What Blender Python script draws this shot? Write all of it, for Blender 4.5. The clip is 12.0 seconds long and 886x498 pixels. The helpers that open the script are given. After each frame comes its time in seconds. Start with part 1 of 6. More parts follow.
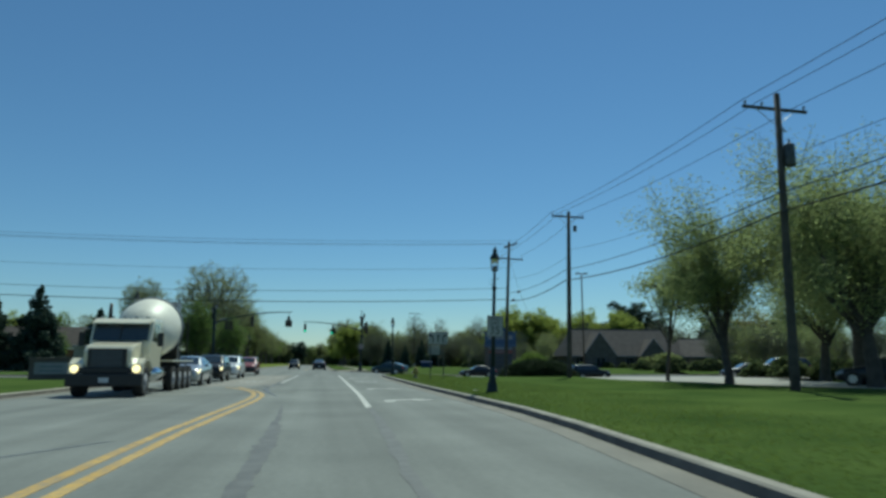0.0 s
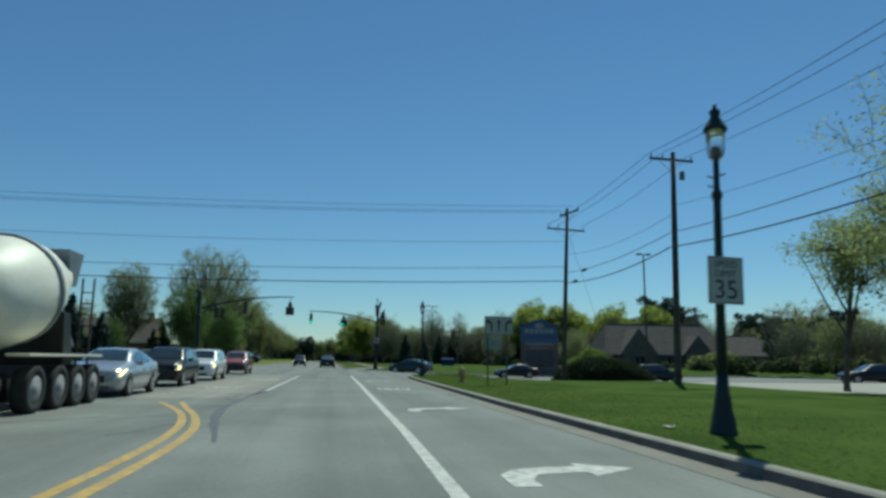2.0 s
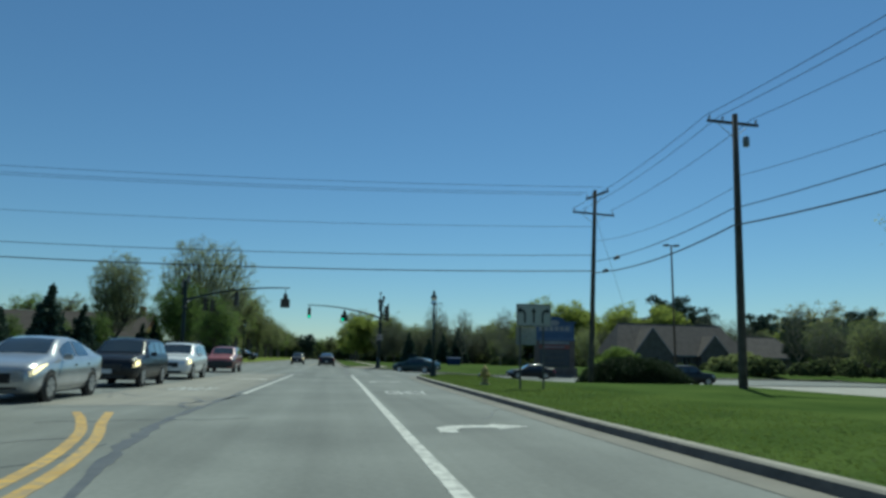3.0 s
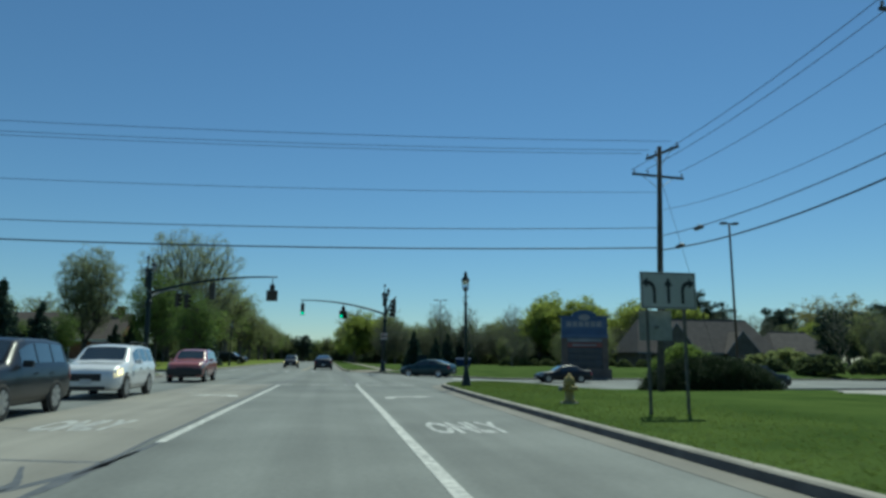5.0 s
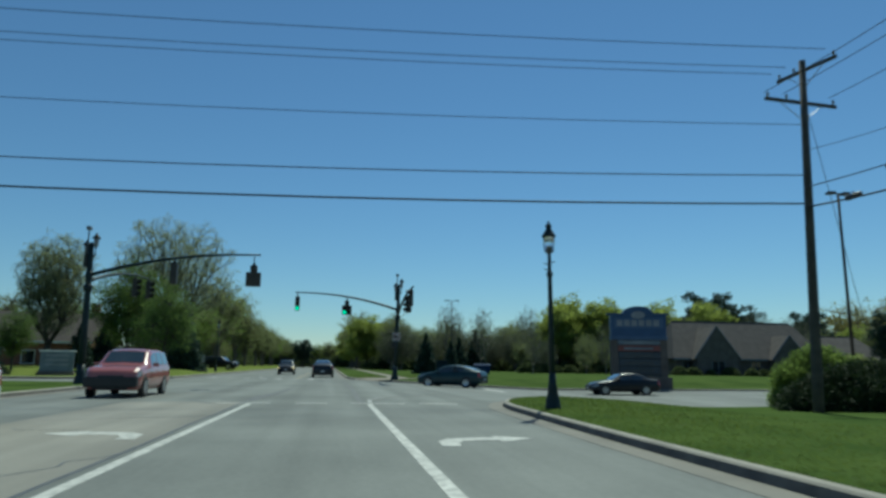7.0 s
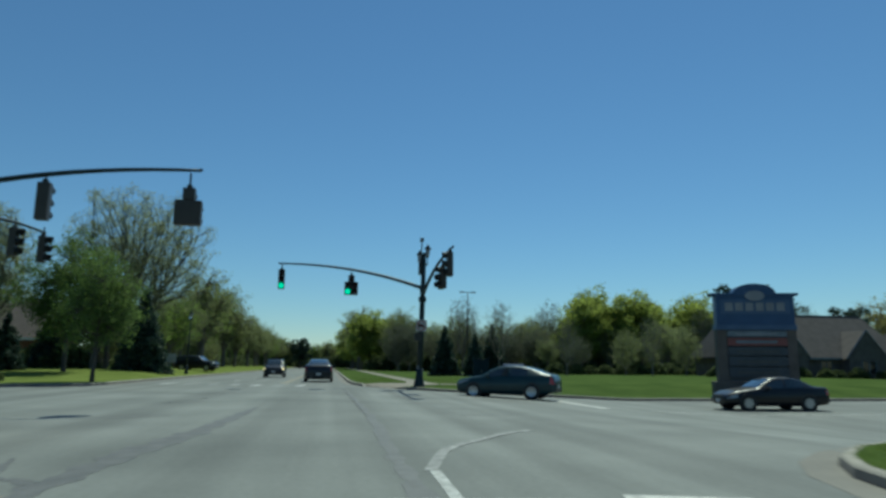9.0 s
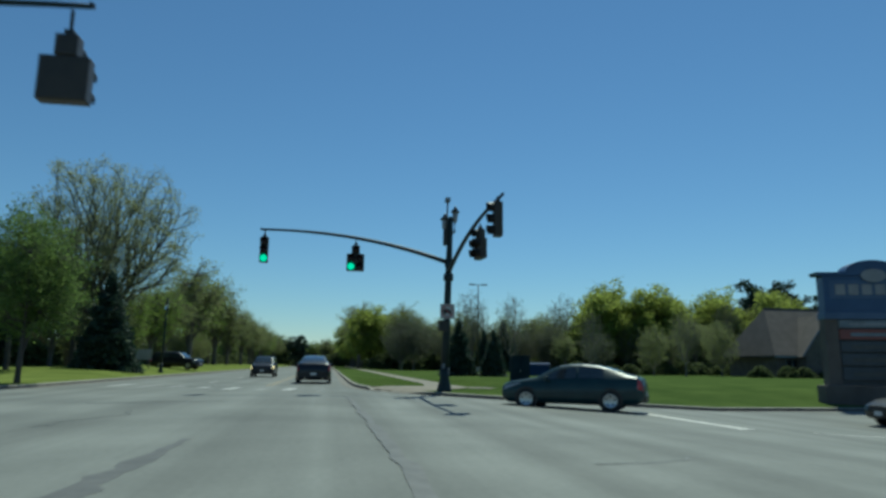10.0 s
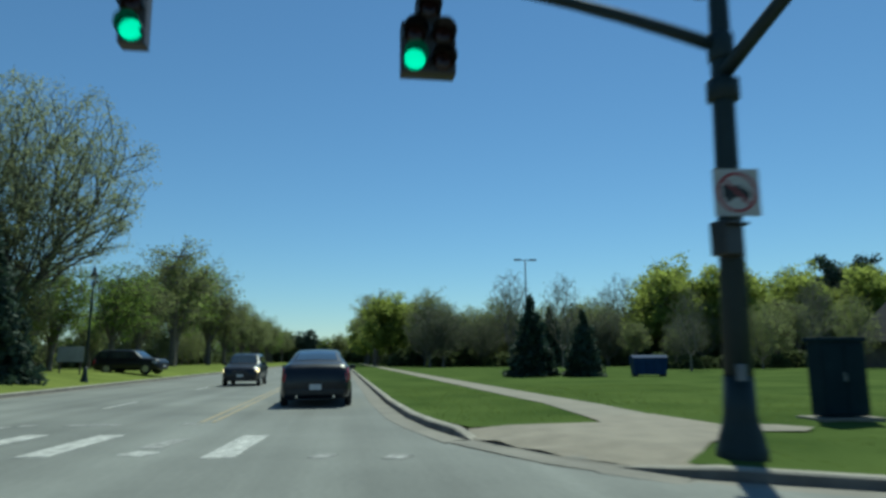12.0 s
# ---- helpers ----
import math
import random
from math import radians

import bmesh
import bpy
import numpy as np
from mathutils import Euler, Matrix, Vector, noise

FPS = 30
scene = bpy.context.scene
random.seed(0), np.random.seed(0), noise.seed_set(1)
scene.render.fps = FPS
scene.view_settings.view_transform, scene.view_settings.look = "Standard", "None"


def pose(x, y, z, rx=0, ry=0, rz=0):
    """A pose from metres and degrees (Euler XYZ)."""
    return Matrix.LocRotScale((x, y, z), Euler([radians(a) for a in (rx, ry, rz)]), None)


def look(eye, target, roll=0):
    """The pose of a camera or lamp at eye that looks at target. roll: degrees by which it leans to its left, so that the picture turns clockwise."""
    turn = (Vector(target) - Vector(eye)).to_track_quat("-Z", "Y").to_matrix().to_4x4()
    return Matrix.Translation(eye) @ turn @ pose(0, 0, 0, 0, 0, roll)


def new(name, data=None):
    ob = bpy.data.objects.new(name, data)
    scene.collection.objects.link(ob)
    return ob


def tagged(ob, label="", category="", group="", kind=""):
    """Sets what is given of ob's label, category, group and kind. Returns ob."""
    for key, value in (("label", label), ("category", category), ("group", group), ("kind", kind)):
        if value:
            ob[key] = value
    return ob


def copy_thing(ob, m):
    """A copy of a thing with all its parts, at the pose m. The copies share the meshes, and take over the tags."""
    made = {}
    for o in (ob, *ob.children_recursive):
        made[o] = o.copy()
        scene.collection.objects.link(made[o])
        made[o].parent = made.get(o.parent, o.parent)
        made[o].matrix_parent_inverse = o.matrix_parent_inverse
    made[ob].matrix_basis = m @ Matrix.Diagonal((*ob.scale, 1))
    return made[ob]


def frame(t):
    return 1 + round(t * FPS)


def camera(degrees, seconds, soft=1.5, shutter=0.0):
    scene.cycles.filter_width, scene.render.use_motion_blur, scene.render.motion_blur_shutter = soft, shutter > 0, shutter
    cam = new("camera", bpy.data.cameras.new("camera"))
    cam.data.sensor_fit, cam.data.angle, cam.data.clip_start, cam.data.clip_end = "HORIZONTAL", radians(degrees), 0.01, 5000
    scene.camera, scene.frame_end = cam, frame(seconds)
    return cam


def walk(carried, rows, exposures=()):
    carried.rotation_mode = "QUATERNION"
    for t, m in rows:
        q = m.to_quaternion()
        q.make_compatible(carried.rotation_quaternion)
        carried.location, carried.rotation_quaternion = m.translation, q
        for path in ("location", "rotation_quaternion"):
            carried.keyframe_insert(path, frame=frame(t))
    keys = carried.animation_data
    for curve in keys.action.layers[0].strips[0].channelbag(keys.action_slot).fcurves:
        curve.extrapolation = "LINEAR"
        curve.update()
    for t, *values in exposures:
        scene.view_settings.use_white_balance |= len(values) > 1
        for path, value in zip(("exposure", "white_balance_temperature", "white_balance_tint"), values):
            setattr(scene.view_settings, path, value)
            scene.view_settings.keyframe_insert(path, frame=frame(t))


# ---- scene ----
cam = camera(67.3, 12.0, soft=3.0, shutter=0.4)
PATH = [
    (0, (-0.32, -1.608, 1.177), (0.031, 0.332, 1.514), 0.1),
    (0.5, (-0.334, 2.117, 1.186), (0.007, 4.059, 1.523), 0.2),
    (1, (-0.178, 5.811, 1.226), (0.153, 7.755, 1.562), 0.8),
    (1.5, (-0.229, 9.317, 1.226), (0.094, 11.262, 1.561), 1.0),
    (2, (-0.18, 12.551, 1.226), (0.142, 14.497, 1.554), 0.6),
    (2.5, (-0.075, 15.503, 1.18), (0.246, 17.45, 1.508), 0.9),
    (3, (-0.002, 18.21, 1.122), (0.315, 20.158, 1.449), 1.1),
    (3.2, (0.05, 19.207, 1.116), (0.367, 21.154, 1.443), 1.1),
    (4.8, (-0.074, 27.163, 1.257), (0.256, 29.108, 1.582), 0.2),
    (5, (-0.07, 28.148, 1.253), (0.26, 30.093, 1.58), 0.4),
    (5.5, (-0.016, 30.699, 1.256), (0.313, 32.643, 1.588), 0.3),
    (6, (0.001, 33.479, 1.235), (0.329, 35.423, 1.57), 0.4),
    (6.5, (0.083, 36.456, 1.201), (0.407, 38.4, 1.541), 0.4),
    (7, (0.058, 39.645, 1.2), (0.381, 41.588, 1.545), 0.6),
    (7.2, (0.053, 41.017, 1.221), (0.375, 42.961, 1.56), 0.3),
    (8.8, (0.171, 53.468, 1.214), (0.495, 55.411, 1.557), 0.6),
    (9, (0.189, 55.106, 1.195), (0.513, 57.049, 1.541), 0.5),
    (9.5, (0.247, 59.47, 1.163), (0.572, 61.413, 1.507), 1.0),
    (10, (0.253, 64.038, 1.149), (0.58, 65.981, 1.492), 0.7),
    (10.5, (0.336, 68.804, 1.137), (0.661, 70.747, 1.48), 0.1),
    (11, (0.333, 73.71, 1.18), (0.647, 75.656, 1.517), 0.4),
    (11.4, (0.3, 77.763, 1.176), (0.606, 79.712, 1.509), 0.2),
    (12, (0.137, 83.924, 1.285), (0.436, 85.875, 1.612), -0.4),
]
walk(cam, [(t, look(eye, target, roll)) for t, eye, target, roll in PATH], [(0, 0.03, 6280, -12.5), (10, 0.06, 6280, -12.5), (11, 0.14, 6300, -12.5), (12, 0.25, 6350, -12.5)])

# ------------------------------------------------------------------ light
SUN = Vector((1.7, 3.08, 5.6)).normalized()
world = bpy.data.worlds.new("world")
scene.world = world
world.use_nodes = True
wn = world.node_tree
sky = wn.nodes.new("ShaderNodeTexSky")
sky.sky_type = "NISHITA"
sky.sun_disc = False
sky.sun_elevation = math.asin(SUN.z)
sky.sun_rotation = math.atan2(SUN.x, SUN.y)
sky.air_density, sky.dust_density, sky.ozone_density = 1.1, 0.0, 10.0
wn.links.new(sky.outputs[0], wn.nodes["Background"].inputs[0])
wn.nodes["Background"].inputs[1].default_value = 0.079
sun = new("sun", bpy.data.lights.new("sun", "SUN"))
sun.data.energy, sun.data.angle, sun.data.color = 3.7, radians(0.6), (1.0, 0.96, 0.88)
sun.matrix_world = look(SUN * 50, (0, 0, 0))

# ------------------------------------------------------------------ materials
MATS = {}


def surface(name, a, b, scale=3.0, rough=0.7, metal=0.0, bump=0.0, fine=8.0, spread=0.25, coat=0.0, glow=0.0, shine=0.5):
    """A two-scale noise material between colours a and b, at real size."""
    m = bpy.data.materials.new(name)
    m.use_nodes = True
    nt, n = m.node_tree, m.node_tree.nodes
    bs = n["Principled BSDF"]
    co = n.new("ShaderNodeTexCoord")
    big, small = n.new("ShaderNodeTexNoise"), n.new("ShaderNodeTexNoise")
    big.inputs["Scale"].default_value, big.inputs["Detail"].default_value = scale, 6
    small.inputs["Scale"].default_value, small.inputs["Detail"].default_value = scale * fine, 4
    add = n.new("ShaderNodeMath")
    add.operation = "MULTIPLY_ADD"
    add.inputs[1].default_value = 0.45
    ramp = n.new("ShaderNodeValToRGB")
    ramp.color_ramp.elements[0].position, ramp.color_ramp.elements[1].position = 0.72 - spread, 0.72 + spread
    ramp.color_ramp.elements[0].color, ramp.color_ramp.elements[1].color = (*a, 1), (*b, 1)
    for t in (big, small):
        nt.links.new(co.outputs["Object"], t.inputs["Vector"])
    nt.links.new(small.outputs["Fac"], add.inputs[0])
    nt.links.new(big.outputs["Fac"], add.inputs[2])
    nt.links.new(add.outputs[0], ramp.inputs[0])
    nt.links.new(ramp.outputs[0], bs.inputs["Base Color"])
    bs.inputs["Roughness"].default_value, bs.inputs["Metallic"].default_value = rough, metal
    bs.inputs["Specular IOR Level"].default_value = shine
    if coat:
        bs.inputs["Coat Weight"].default_value = coat
        bs.inputs["Coat Roughness"].default_value = 0.04
    if glow:
        bs.inputs["Emission Color"].default_value = (*b, 1)
        bs.inputs["Emission Strength"].default_value = glow
    if bump:
        bp = n.new("ShaderNodeBump")
        bp.inputs["Strength"].default_value, bp.inputs["Distance"].default_value = bump, 0.02
        nt.links.new(add.outputs[0], bp.inputs["Height"])
        nt.links.new(bp.outputs[0], bs.inputs["Normal"])
    MATS[name] = m
    return m


def leafy(name, a, b, through_light=0.35):
    """Foliage: colour varies leaf by leaf, and light passes through."""
    m = bpy.data.materials.new(name)
    m.use_nodes = True
    nt, n = m.node_tree, m.node_tree.nodes
    bs = n["Principled BSDF"]
    geo, ramp = n.new("ShaderNodeNewGeometry"), n.new("ShaderNodeValToRGB")
    ramp.color_ramp.elements[0].color, ramp.color_ramp.elements[1].color = (*a, 1), (*b, 1)
    nt.links.new(geo.outputs["Random Per Island"], ramp.inputs[0])
    nt.links.new(ramp.outputs[0], bs.inputs["Base Color"])
    bs.inputs["Roughness"].default_value = 0.7
    bs.inputs["Specular IOR Level"].default_value = 0.25
    tr, mix = n.new("ShaderNodeBsdfTranslucent"), n.new("ShaderNodeMixShader")
    nt.links.new(ramp.outputs[0], tr.inputs["Color"])
    mix.inputs[0].default_value = through_light
    nt.links.new(bs.outputs[0], mix.inputs[1])
    nt.links.new(tr.outputs[0], mix.inputs[2])
    nt.links.new(mix.outputs[0], n["Material Output"].inputs[0])
    MATS[name] = m
    return m


def striped(name, a, b, scale, along, rough=0.85, bump=0.3):
    """Asphalt: aggregate grain, broad stains, and wheel tracks along one axis."""
    m = surface(name, a, b, scale, rough, bump=bump, fine=40, spread=0.3)
    nt, n = m.node_tree, m.node_tree.nodes
    co = n["Texture Coordinate"]
    mp, tx = n.new("ShaderNodeMapping"), n.new("ShaderNodeTexNoise")
    mp.inputs["Scale"].default_value = (0.02, 0.9, 1) if along == "x" else (0.9, 0.02, 1)
    tx.inputs["Scale"].default_value, tx.inputs["Detail"].default_value = 1.0, 5
    nt.links.new(co.outputs["Object"], mp.inputs["Vector"])
    nt.links.new(mp.outputs[0], tx.inputs["Vector"])
    rg = n.new("ShaderNodeMapRange")
    rg.inputs[1].default_value, rg.inputs[2].default_value = 0.35, 0.65
    rg.inputs[3].default_value, rg.inputs[4].default_value = 0.78, 1.12
    nt.links.new(tx.outputs["Fac"], rg.inputs[0])
    mu = n.new("ShaderNodeMix")
    mu.data_type, mu.blend_type = "RGBA", "MULTIPLY"
    mu.inputs[0].default_value = 1.0
    nt.links.new(n["Color Ramp"].outputs[0], mu.inputs[6])
    nt.links.new(rg.outputs[0], mu.inputs[7])
    nt.links.new(mu.outputs[2], n["Principled BSDF"].inputs["Base Color"])
    return m


def worn_paint(name, a, b, under, amount=0.5):
    """Road paint with patches worn through to the asphalt below."""
    m = surface(name, a, b, 1.6, 0.7, bump=0.2)
    nt, n = m.node_tree, m.node_tree.nodes
    tx, rp, mx = n.new("ShaderNodeTexNoise"), n.new("ShaderNodeValToRGB"), n.new("ShaderNodeMix")
    tx.inputs["Scale"].default_value, tx.inputs["Detail"].default_value = 7.0, 8
    rp.color_ramp.elements[0].position, rp.color_ramp.elements[1].position = amount - 0.12, amount + 0.22
    nt.links.new(n["Texture Coordinate"].outputs["Object"], tx.inputs["Vector"])
    nt.links.new(tx.outputs["Fac"], rp.inputs[0])
    mx.data_type = "RGBA"
    nt.links.new(rp.outputs[0], mx.inputs[0])
    nt.links.new(n["Color Ramp"].outputs[0], mx.inputs[6])
    mx.inputs[7].default_value = (*under, 1)
    nt.links.new(mx.outputs[2], n["Principled BSDF"].inputs["Base Color"])
    return m


def glass(name, tint, rough=0.03):
    m = bpy.data.materials.new(name)
    m.use_nodes = True
    bs = m.node_tree.nodes["Principled BSDF"]
    bs.inputs["Base Color"].default_value = (*tint, 1)
    bs.inputs["Roughness"].default_value = rough
    bs.inputs["Transmission Weight"].default_value = 0.9
    bs.inputs["IOR"].default_value = 1.45
    MATS[name] = m
    return m


striped("asphalt", (0.113, 0.12, 0.112), (0.212, 0.221, 0.205), 0.3, "y")
striped("turn_lane_concrete", (0.2, 0.19, 0.165), (0.28, 0.265, 0.23), 0.35, "y")
surface("tar_faded", (0.092, 0.093, 0.091), (0.17, 0.17, 0.165), 3, 0.7, bump=0.3, fine=10)
surface("tar_worn", (0.072, 0.073, 0.072), (0.14, 0.14, 0.136), 3, 0.65, bump=0.3, fine=10)
surface("tar_grey", (0.078, 0.079, 0.078), (0.14, 0.14, 0.136), 3, 0.65, bump=0.3, fine=10)
surface("tar", (0.07, 0.07, 0.07), (0.12, 0.12, 0.117), 4, 0.5, bump=0.2)
surface("grass_soil", (0.038, 0.068, 0.02), (0.094, 0.134, 0.038), 0.35, 0.95, bump=0.8, fine=60, spread=0.26, shine=0.0)
surface("grass_pale", (0.095, 0.125, 0.033), (0.175, 0.212, 0.058), 0.35, 0.95, bump=0.8, fine=60, spread=0.26, shine=0.0)
surface("grass_spring", (0.042, 0.07, 0.021), (0.095, 0.134, 0.04), 0.35, 0.95, bump=0.8, fine=60, spread=0.26, shine=0.0)
leafy("grass_blade", (0.085, 0.12, 0.024), (0.15, 0.2, 0.042), 0.6)
surface("concrete", (0.24, 0.23, 0.2), (0.35, 0.335, 0.3), 0.9, 0.85, bump=0.3, fine=16)
# concrete of the kerb face, its shade painted in as a darker tone
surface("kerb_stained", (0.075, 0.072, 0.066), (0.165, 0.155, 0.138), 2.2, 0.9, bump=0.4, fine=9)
surface("kerb_concrete", (0.2, 0.185, 0.155), (0.34, 0.315, 0.265), 1.2, 0.85, bump=0.4, fine=14)
surface("gutter_concrete", (0.14, 0.13, 0.112), (0.215, 0.2, 0.17), 0.8, 0.85, bump=0.3, fine=14)
surface("path_concrete", (0.16, 0.143, 0.112), (0.24, 0.215, 0.17), 1.2, 0.85, bump=0.4, fine=14)
surface("ramp_brick", (0.165, 0.143, 0.11), (0.25, 0.218, 0.17), 2.0, 0.85, bump=0.4, fine=12)
worn_paint("white_paint", (0.46, 0.455, 0.42), (0.64, 0.63, 0.585), (0.2, 0.2, 0.19), 0.53)
worn_paint("worn_white", (0.46, 0.46, 0.44), (0.62, 0.62, 0.59), (0.19, 0.19, 0.18), 0.47)
worn_paint("faint_white", (0.35, 0.35, 0.335), (0.47, 0.47, 0.445), (0.17, 0.17, 0.163), 0.37)
worn_paint("worn_yellow", (0.36, 0.25, 0.08), (0.47, 0.34, 0.12), (0.19, 0.185, 0.17), 0.42)
worn_paint("yellow_paint", (0.42, 0.25, 0.05), (0.58, 0.37, 0.09), (0.2, 0.19, 0.17), 0.54)
surface("pole_wood", (0.045, 0.04, 0.035), (0.1, 0.085, 0.07), 2.5, 0.9, bump=0.5)
surface("black_green_metal", (0.008, 0.018, 0.021), (0.014, 0.028, 0.033), 3, 0.55, bump=0.1, shine=0.35)
surface("black_metal", (0.012, 0.012, 0.012), (0.028, 0.027, 0.025), 3, 0.45)
surface("brown_metal", (0.026, 0.02, 0.015), (0.045, 0.034, 0.025), 3, 0.45)
surface("galvanised", (0.2, 0.21, 0.21), (0.32, 0.33, 0.33), 6, 0.5, metal=0.6)
surface("post_dark", (0.05, 0.05, 0.048), (0.09, 0.09, 0.085), 6, 0.6)
surface("transformer_grey", (0.05, 0.055, 0.06), (0.085, 0.09, 0.095), 3, 0.5)
surface("cable", (0.01, 0.01, 0.011), (0.02, 0.02, 0.02), 2, 0.6)
surface("insulator", (0.2, 0.2, 0.21), (0.33, 0.33, 0.34), 5, 0.3)
surface("white_sign", (0.336, 0.336, 0.32), (0.432, 0.432, 0.416), 2, 0.45)
surface("sign_black", (0.012, 0.012, 0.012), (0.02, 0.02, 0.02), 2, 0.5)
surface("sign_red", (0.22, 0.03, 0.035), (0.3, 0.045, 0.05), 2, 0.45)
surface("lit_green", (0.0, 0.6, 0.33), (0.02, 0.8, 0.46), 2, 0.4, glow=0.85)
surface("dark_lens", (0.02, 0.008, 0.006), (0.04, 0.015, 0.01), 2, 0.2)
surface("hydrant_yellow", (0.27, 0.2, 0.055), (0.38, 0.29, 0.09), 4, 0.6, bump=0.1)
surface("cabinet_green", (0.008, 0.019, 0.027), (0.014, 0.03, 0.04), 2, 0.8, shine=0.12)
surface("bark", (0.085, 0.072, 0.06), (0.18, 0.155, 0.125), 2.5, 0.95, bump=0.8)
surface("bark_dark", (0.045, 0.039, 0.034), (0.1, 0.088, 0.075), 2.5, 0.95, bump=0.8)
surface("pale_bark", (0.13, 0.115, 0.095), (0.24, 0.21, 0.17), 2.5, 0.95, bump=0.8)
leafy("leaf_green", (0.1, 0.155, 0.035), (0.24, 0.32, 0.08), 0.72)
leafy("leaf_spring", (0.2, 0.25, 0.055), (0.37, 0.425, 0.105), 0.72)
leafy("leaf_willow", (0.19, 0.235, 0.1), (0.35, 0.4, 0.175), 0.74)
leafy("leaf_olive", (0.14, 0.165, 0.07), (0.28, 0.315, 0.13), 0.72)
leafy("leaf_bud", (0.18, 0.205, 0.115), (0.3, 0.335, 0.185), 0.72)
leafy("leaf_verge", (0.075, 0.125, 0.034), (0.175, 0.25, 0.072), 0.62)
leafy("leaf_twig", (0.07, 0.082, 0.052), (0.13, 0.148, 0.09), 0.5)
leafy("leaf_yew", (0.014, 0.028, 0.01), (0.045, 0.07, 0.024), 0.25)
leafy("leaf_tan", (0.2, 0.19, 0.07), (0.33, 0.31, 0.12), 0.65)
leafy("leaf_hedge", (0.06, 0.085, 0.035), (0.14, 0.17, 0.07), 0.5)
leafy("leaf_bush", (0.035, 0.065, 0.016), (0.11, 0.16, 0.04), 0.4)
leafy("needle", (0.022, 0.042, 0.032), (0.06, 0.095, 0.066), 0.3)
glass("lamp_glass", (0.9, 0.92, 0.92), 0.08)
surface("brick_red", (0.16, 0.07, 0.045), (0.26, 0.12, 0.08), 1.2, 0.9, bump=0.4, fine=20)
surface("brick_brown", (0.13, 0.1, 0.08), (0.22, 0.17, 0.13), 1.2, 0.9, bump=0.4, fine=20)
surface("shingle", (0.066, 0.056, 0.053), (0.108, 0.092, 0.086), 1.0, 0.9, bump=0.5, fine=20)
surface("shingle_brown", (0.045, 0.036, 0.032), (0.075, 0.06, 0.052), 1.0, 0.9, bump=0.5, fine=20)
surface("trim_white", (0.6, 0.59, 0.56), (0.74, 0.73, 0.7), 2, 0.6)
surface("bin_blue", (0.01, 0.03, 0.085), (0.016, 0.045, 0.115), 1.5, 0.8, shine=0.2)
surface("brick_dark", (0.085, 0.07, 0.062), (0.15, 0.125, 0.11), 1.2, 0.9, bump=0.4, fine=20)
surface("sign_blue", (0.022, 0.055, 0.13), (0.035, 0.08, 0.18), 1.5, 0.4)
surface("sign_blue_pale", (0.05, 0.09, 0.17), (0.075, 0.12, 0.21), 1.5, 0.45)
surface("panel_red", (0.16, 0.05, 0.045), (0.22, 0.07, 0.06), 1.5, 0.5)
surface("panel_pale", (0.2, 0.2, 0.21), (0.3, 0.3, 0.31), 1.5, 0.5)
surface("panel_dark", (0.035, 0.04, 0.05), (0.065, 0.075, 0.09), 1.5, 0.5)
surface("panel_grey", (0.1, 0.12, 0.14), (0.2, 0.23, 0.26), 1.5, 0.5)
surface("window_dark", (0.01, 0.014, 0.018), (0.022, 0.03, 0.036), 1.5, 0.06)


# ------------------------------------------------------------------ mesh helpers
def thing(name, label, category, group="", kind="", at=None):
    ob = new(name)
    ob.empty_display_size = 0.3
    if at is not None:
        ob.matrix_world = at
    return tagged(ob, label, category, group, kind)


def link_mesh(name, bm, material, parent=None, label="", smooth=False):
    me = bpy.data.meshes.new(name)
    bmesh.ops.recalc_face_normals(bm, faces=bm.faces[:])
    bm.to_mesh(me)
    bm.free()
    me.materials.append(MATS[material])
    if smooth:
        me.polygons.foreach_set("use_smooth", [True] * len(me.polygons))
    ob = new(name, me)
    if parent is not None:
        ob.parent = parent
    if label:
        ob["label"] = label
    return ob


def part(name, bm, material, parent, label="", smooth=False):
    return link_mesh(name, bm, material, parent, label, smooth)


def raw(name, verts, faces, material, parent=None, label="", smooth=False):
    me = bpy.data.meshes.new(name)
    me.from_pydata(verts, [], faces)
    me.materials.append(MATS[material])
    if smooth:
        me.polygons.foreach_set("use_smooth", [True] * len(me.polygons))
    ob = new(name, me)
    if parent is not None:
        ob.parent = parent
    if label:
        ob["label"] = label
    return ob


def box(bm, x0, x1, y0, y1, z0, z1, bevel=0.0):
    r = bmesh.ops.create_cube(bm, size=1)["verts"]
    for v in r:
        v.co = Vector(((x0 + x1) / 2 + v.co.x * (x1 - x0), (y0 + y1) / 2 + v.co.y * (y1 - y0), (z0 + z1) / 2 + v.co.z * (z1 - z0)))
    if bevel:
        edges = list({e for v in r for e in v.link_edges})
        bmesh.ops.bevel(bm, geom=edges, offset=bevel, segments=2, affect="EDGES", profile=0.6)
    return bm


def boxed(*a, **k):
    return box(bmesh.new(), *a, **k)


def lathe(bm, profile, sides=16, at=(0, 0, 0), axis="z"):
    """A turned form from (radius, height) pairs."""
    rings = []
    for r, h in profile:
        ring = []
        for i in range(sides):
            a = 2 * math.pi * i / sides
            c = Vector((r * math.cos(a), r * math.sin(a), h))
            if axis == "x":
                c = Vector((c.z, c.x, c.y))
            elif axis == "y":
                c = Vector((c.x, c.z, c.y))
            ring.append(bm.verts.new(c + Vector(at)))
        rings.append(ring)
    for p, q in zip(rings, rings[1:]):
        for i in range(sides):
            bm.faces.new((p[i], p[(i + 1) % sides], q[(i + 1) % sides], q[i]))
    bm.faces.new(rings[0][::-1])
    bm.faces.new(rings[-1])
    return bm


def turned(profile, sides=16, at=(0, 0, 0), axis="z"):
    return lathe(bmesh.new(), profile, sides, at, axis)


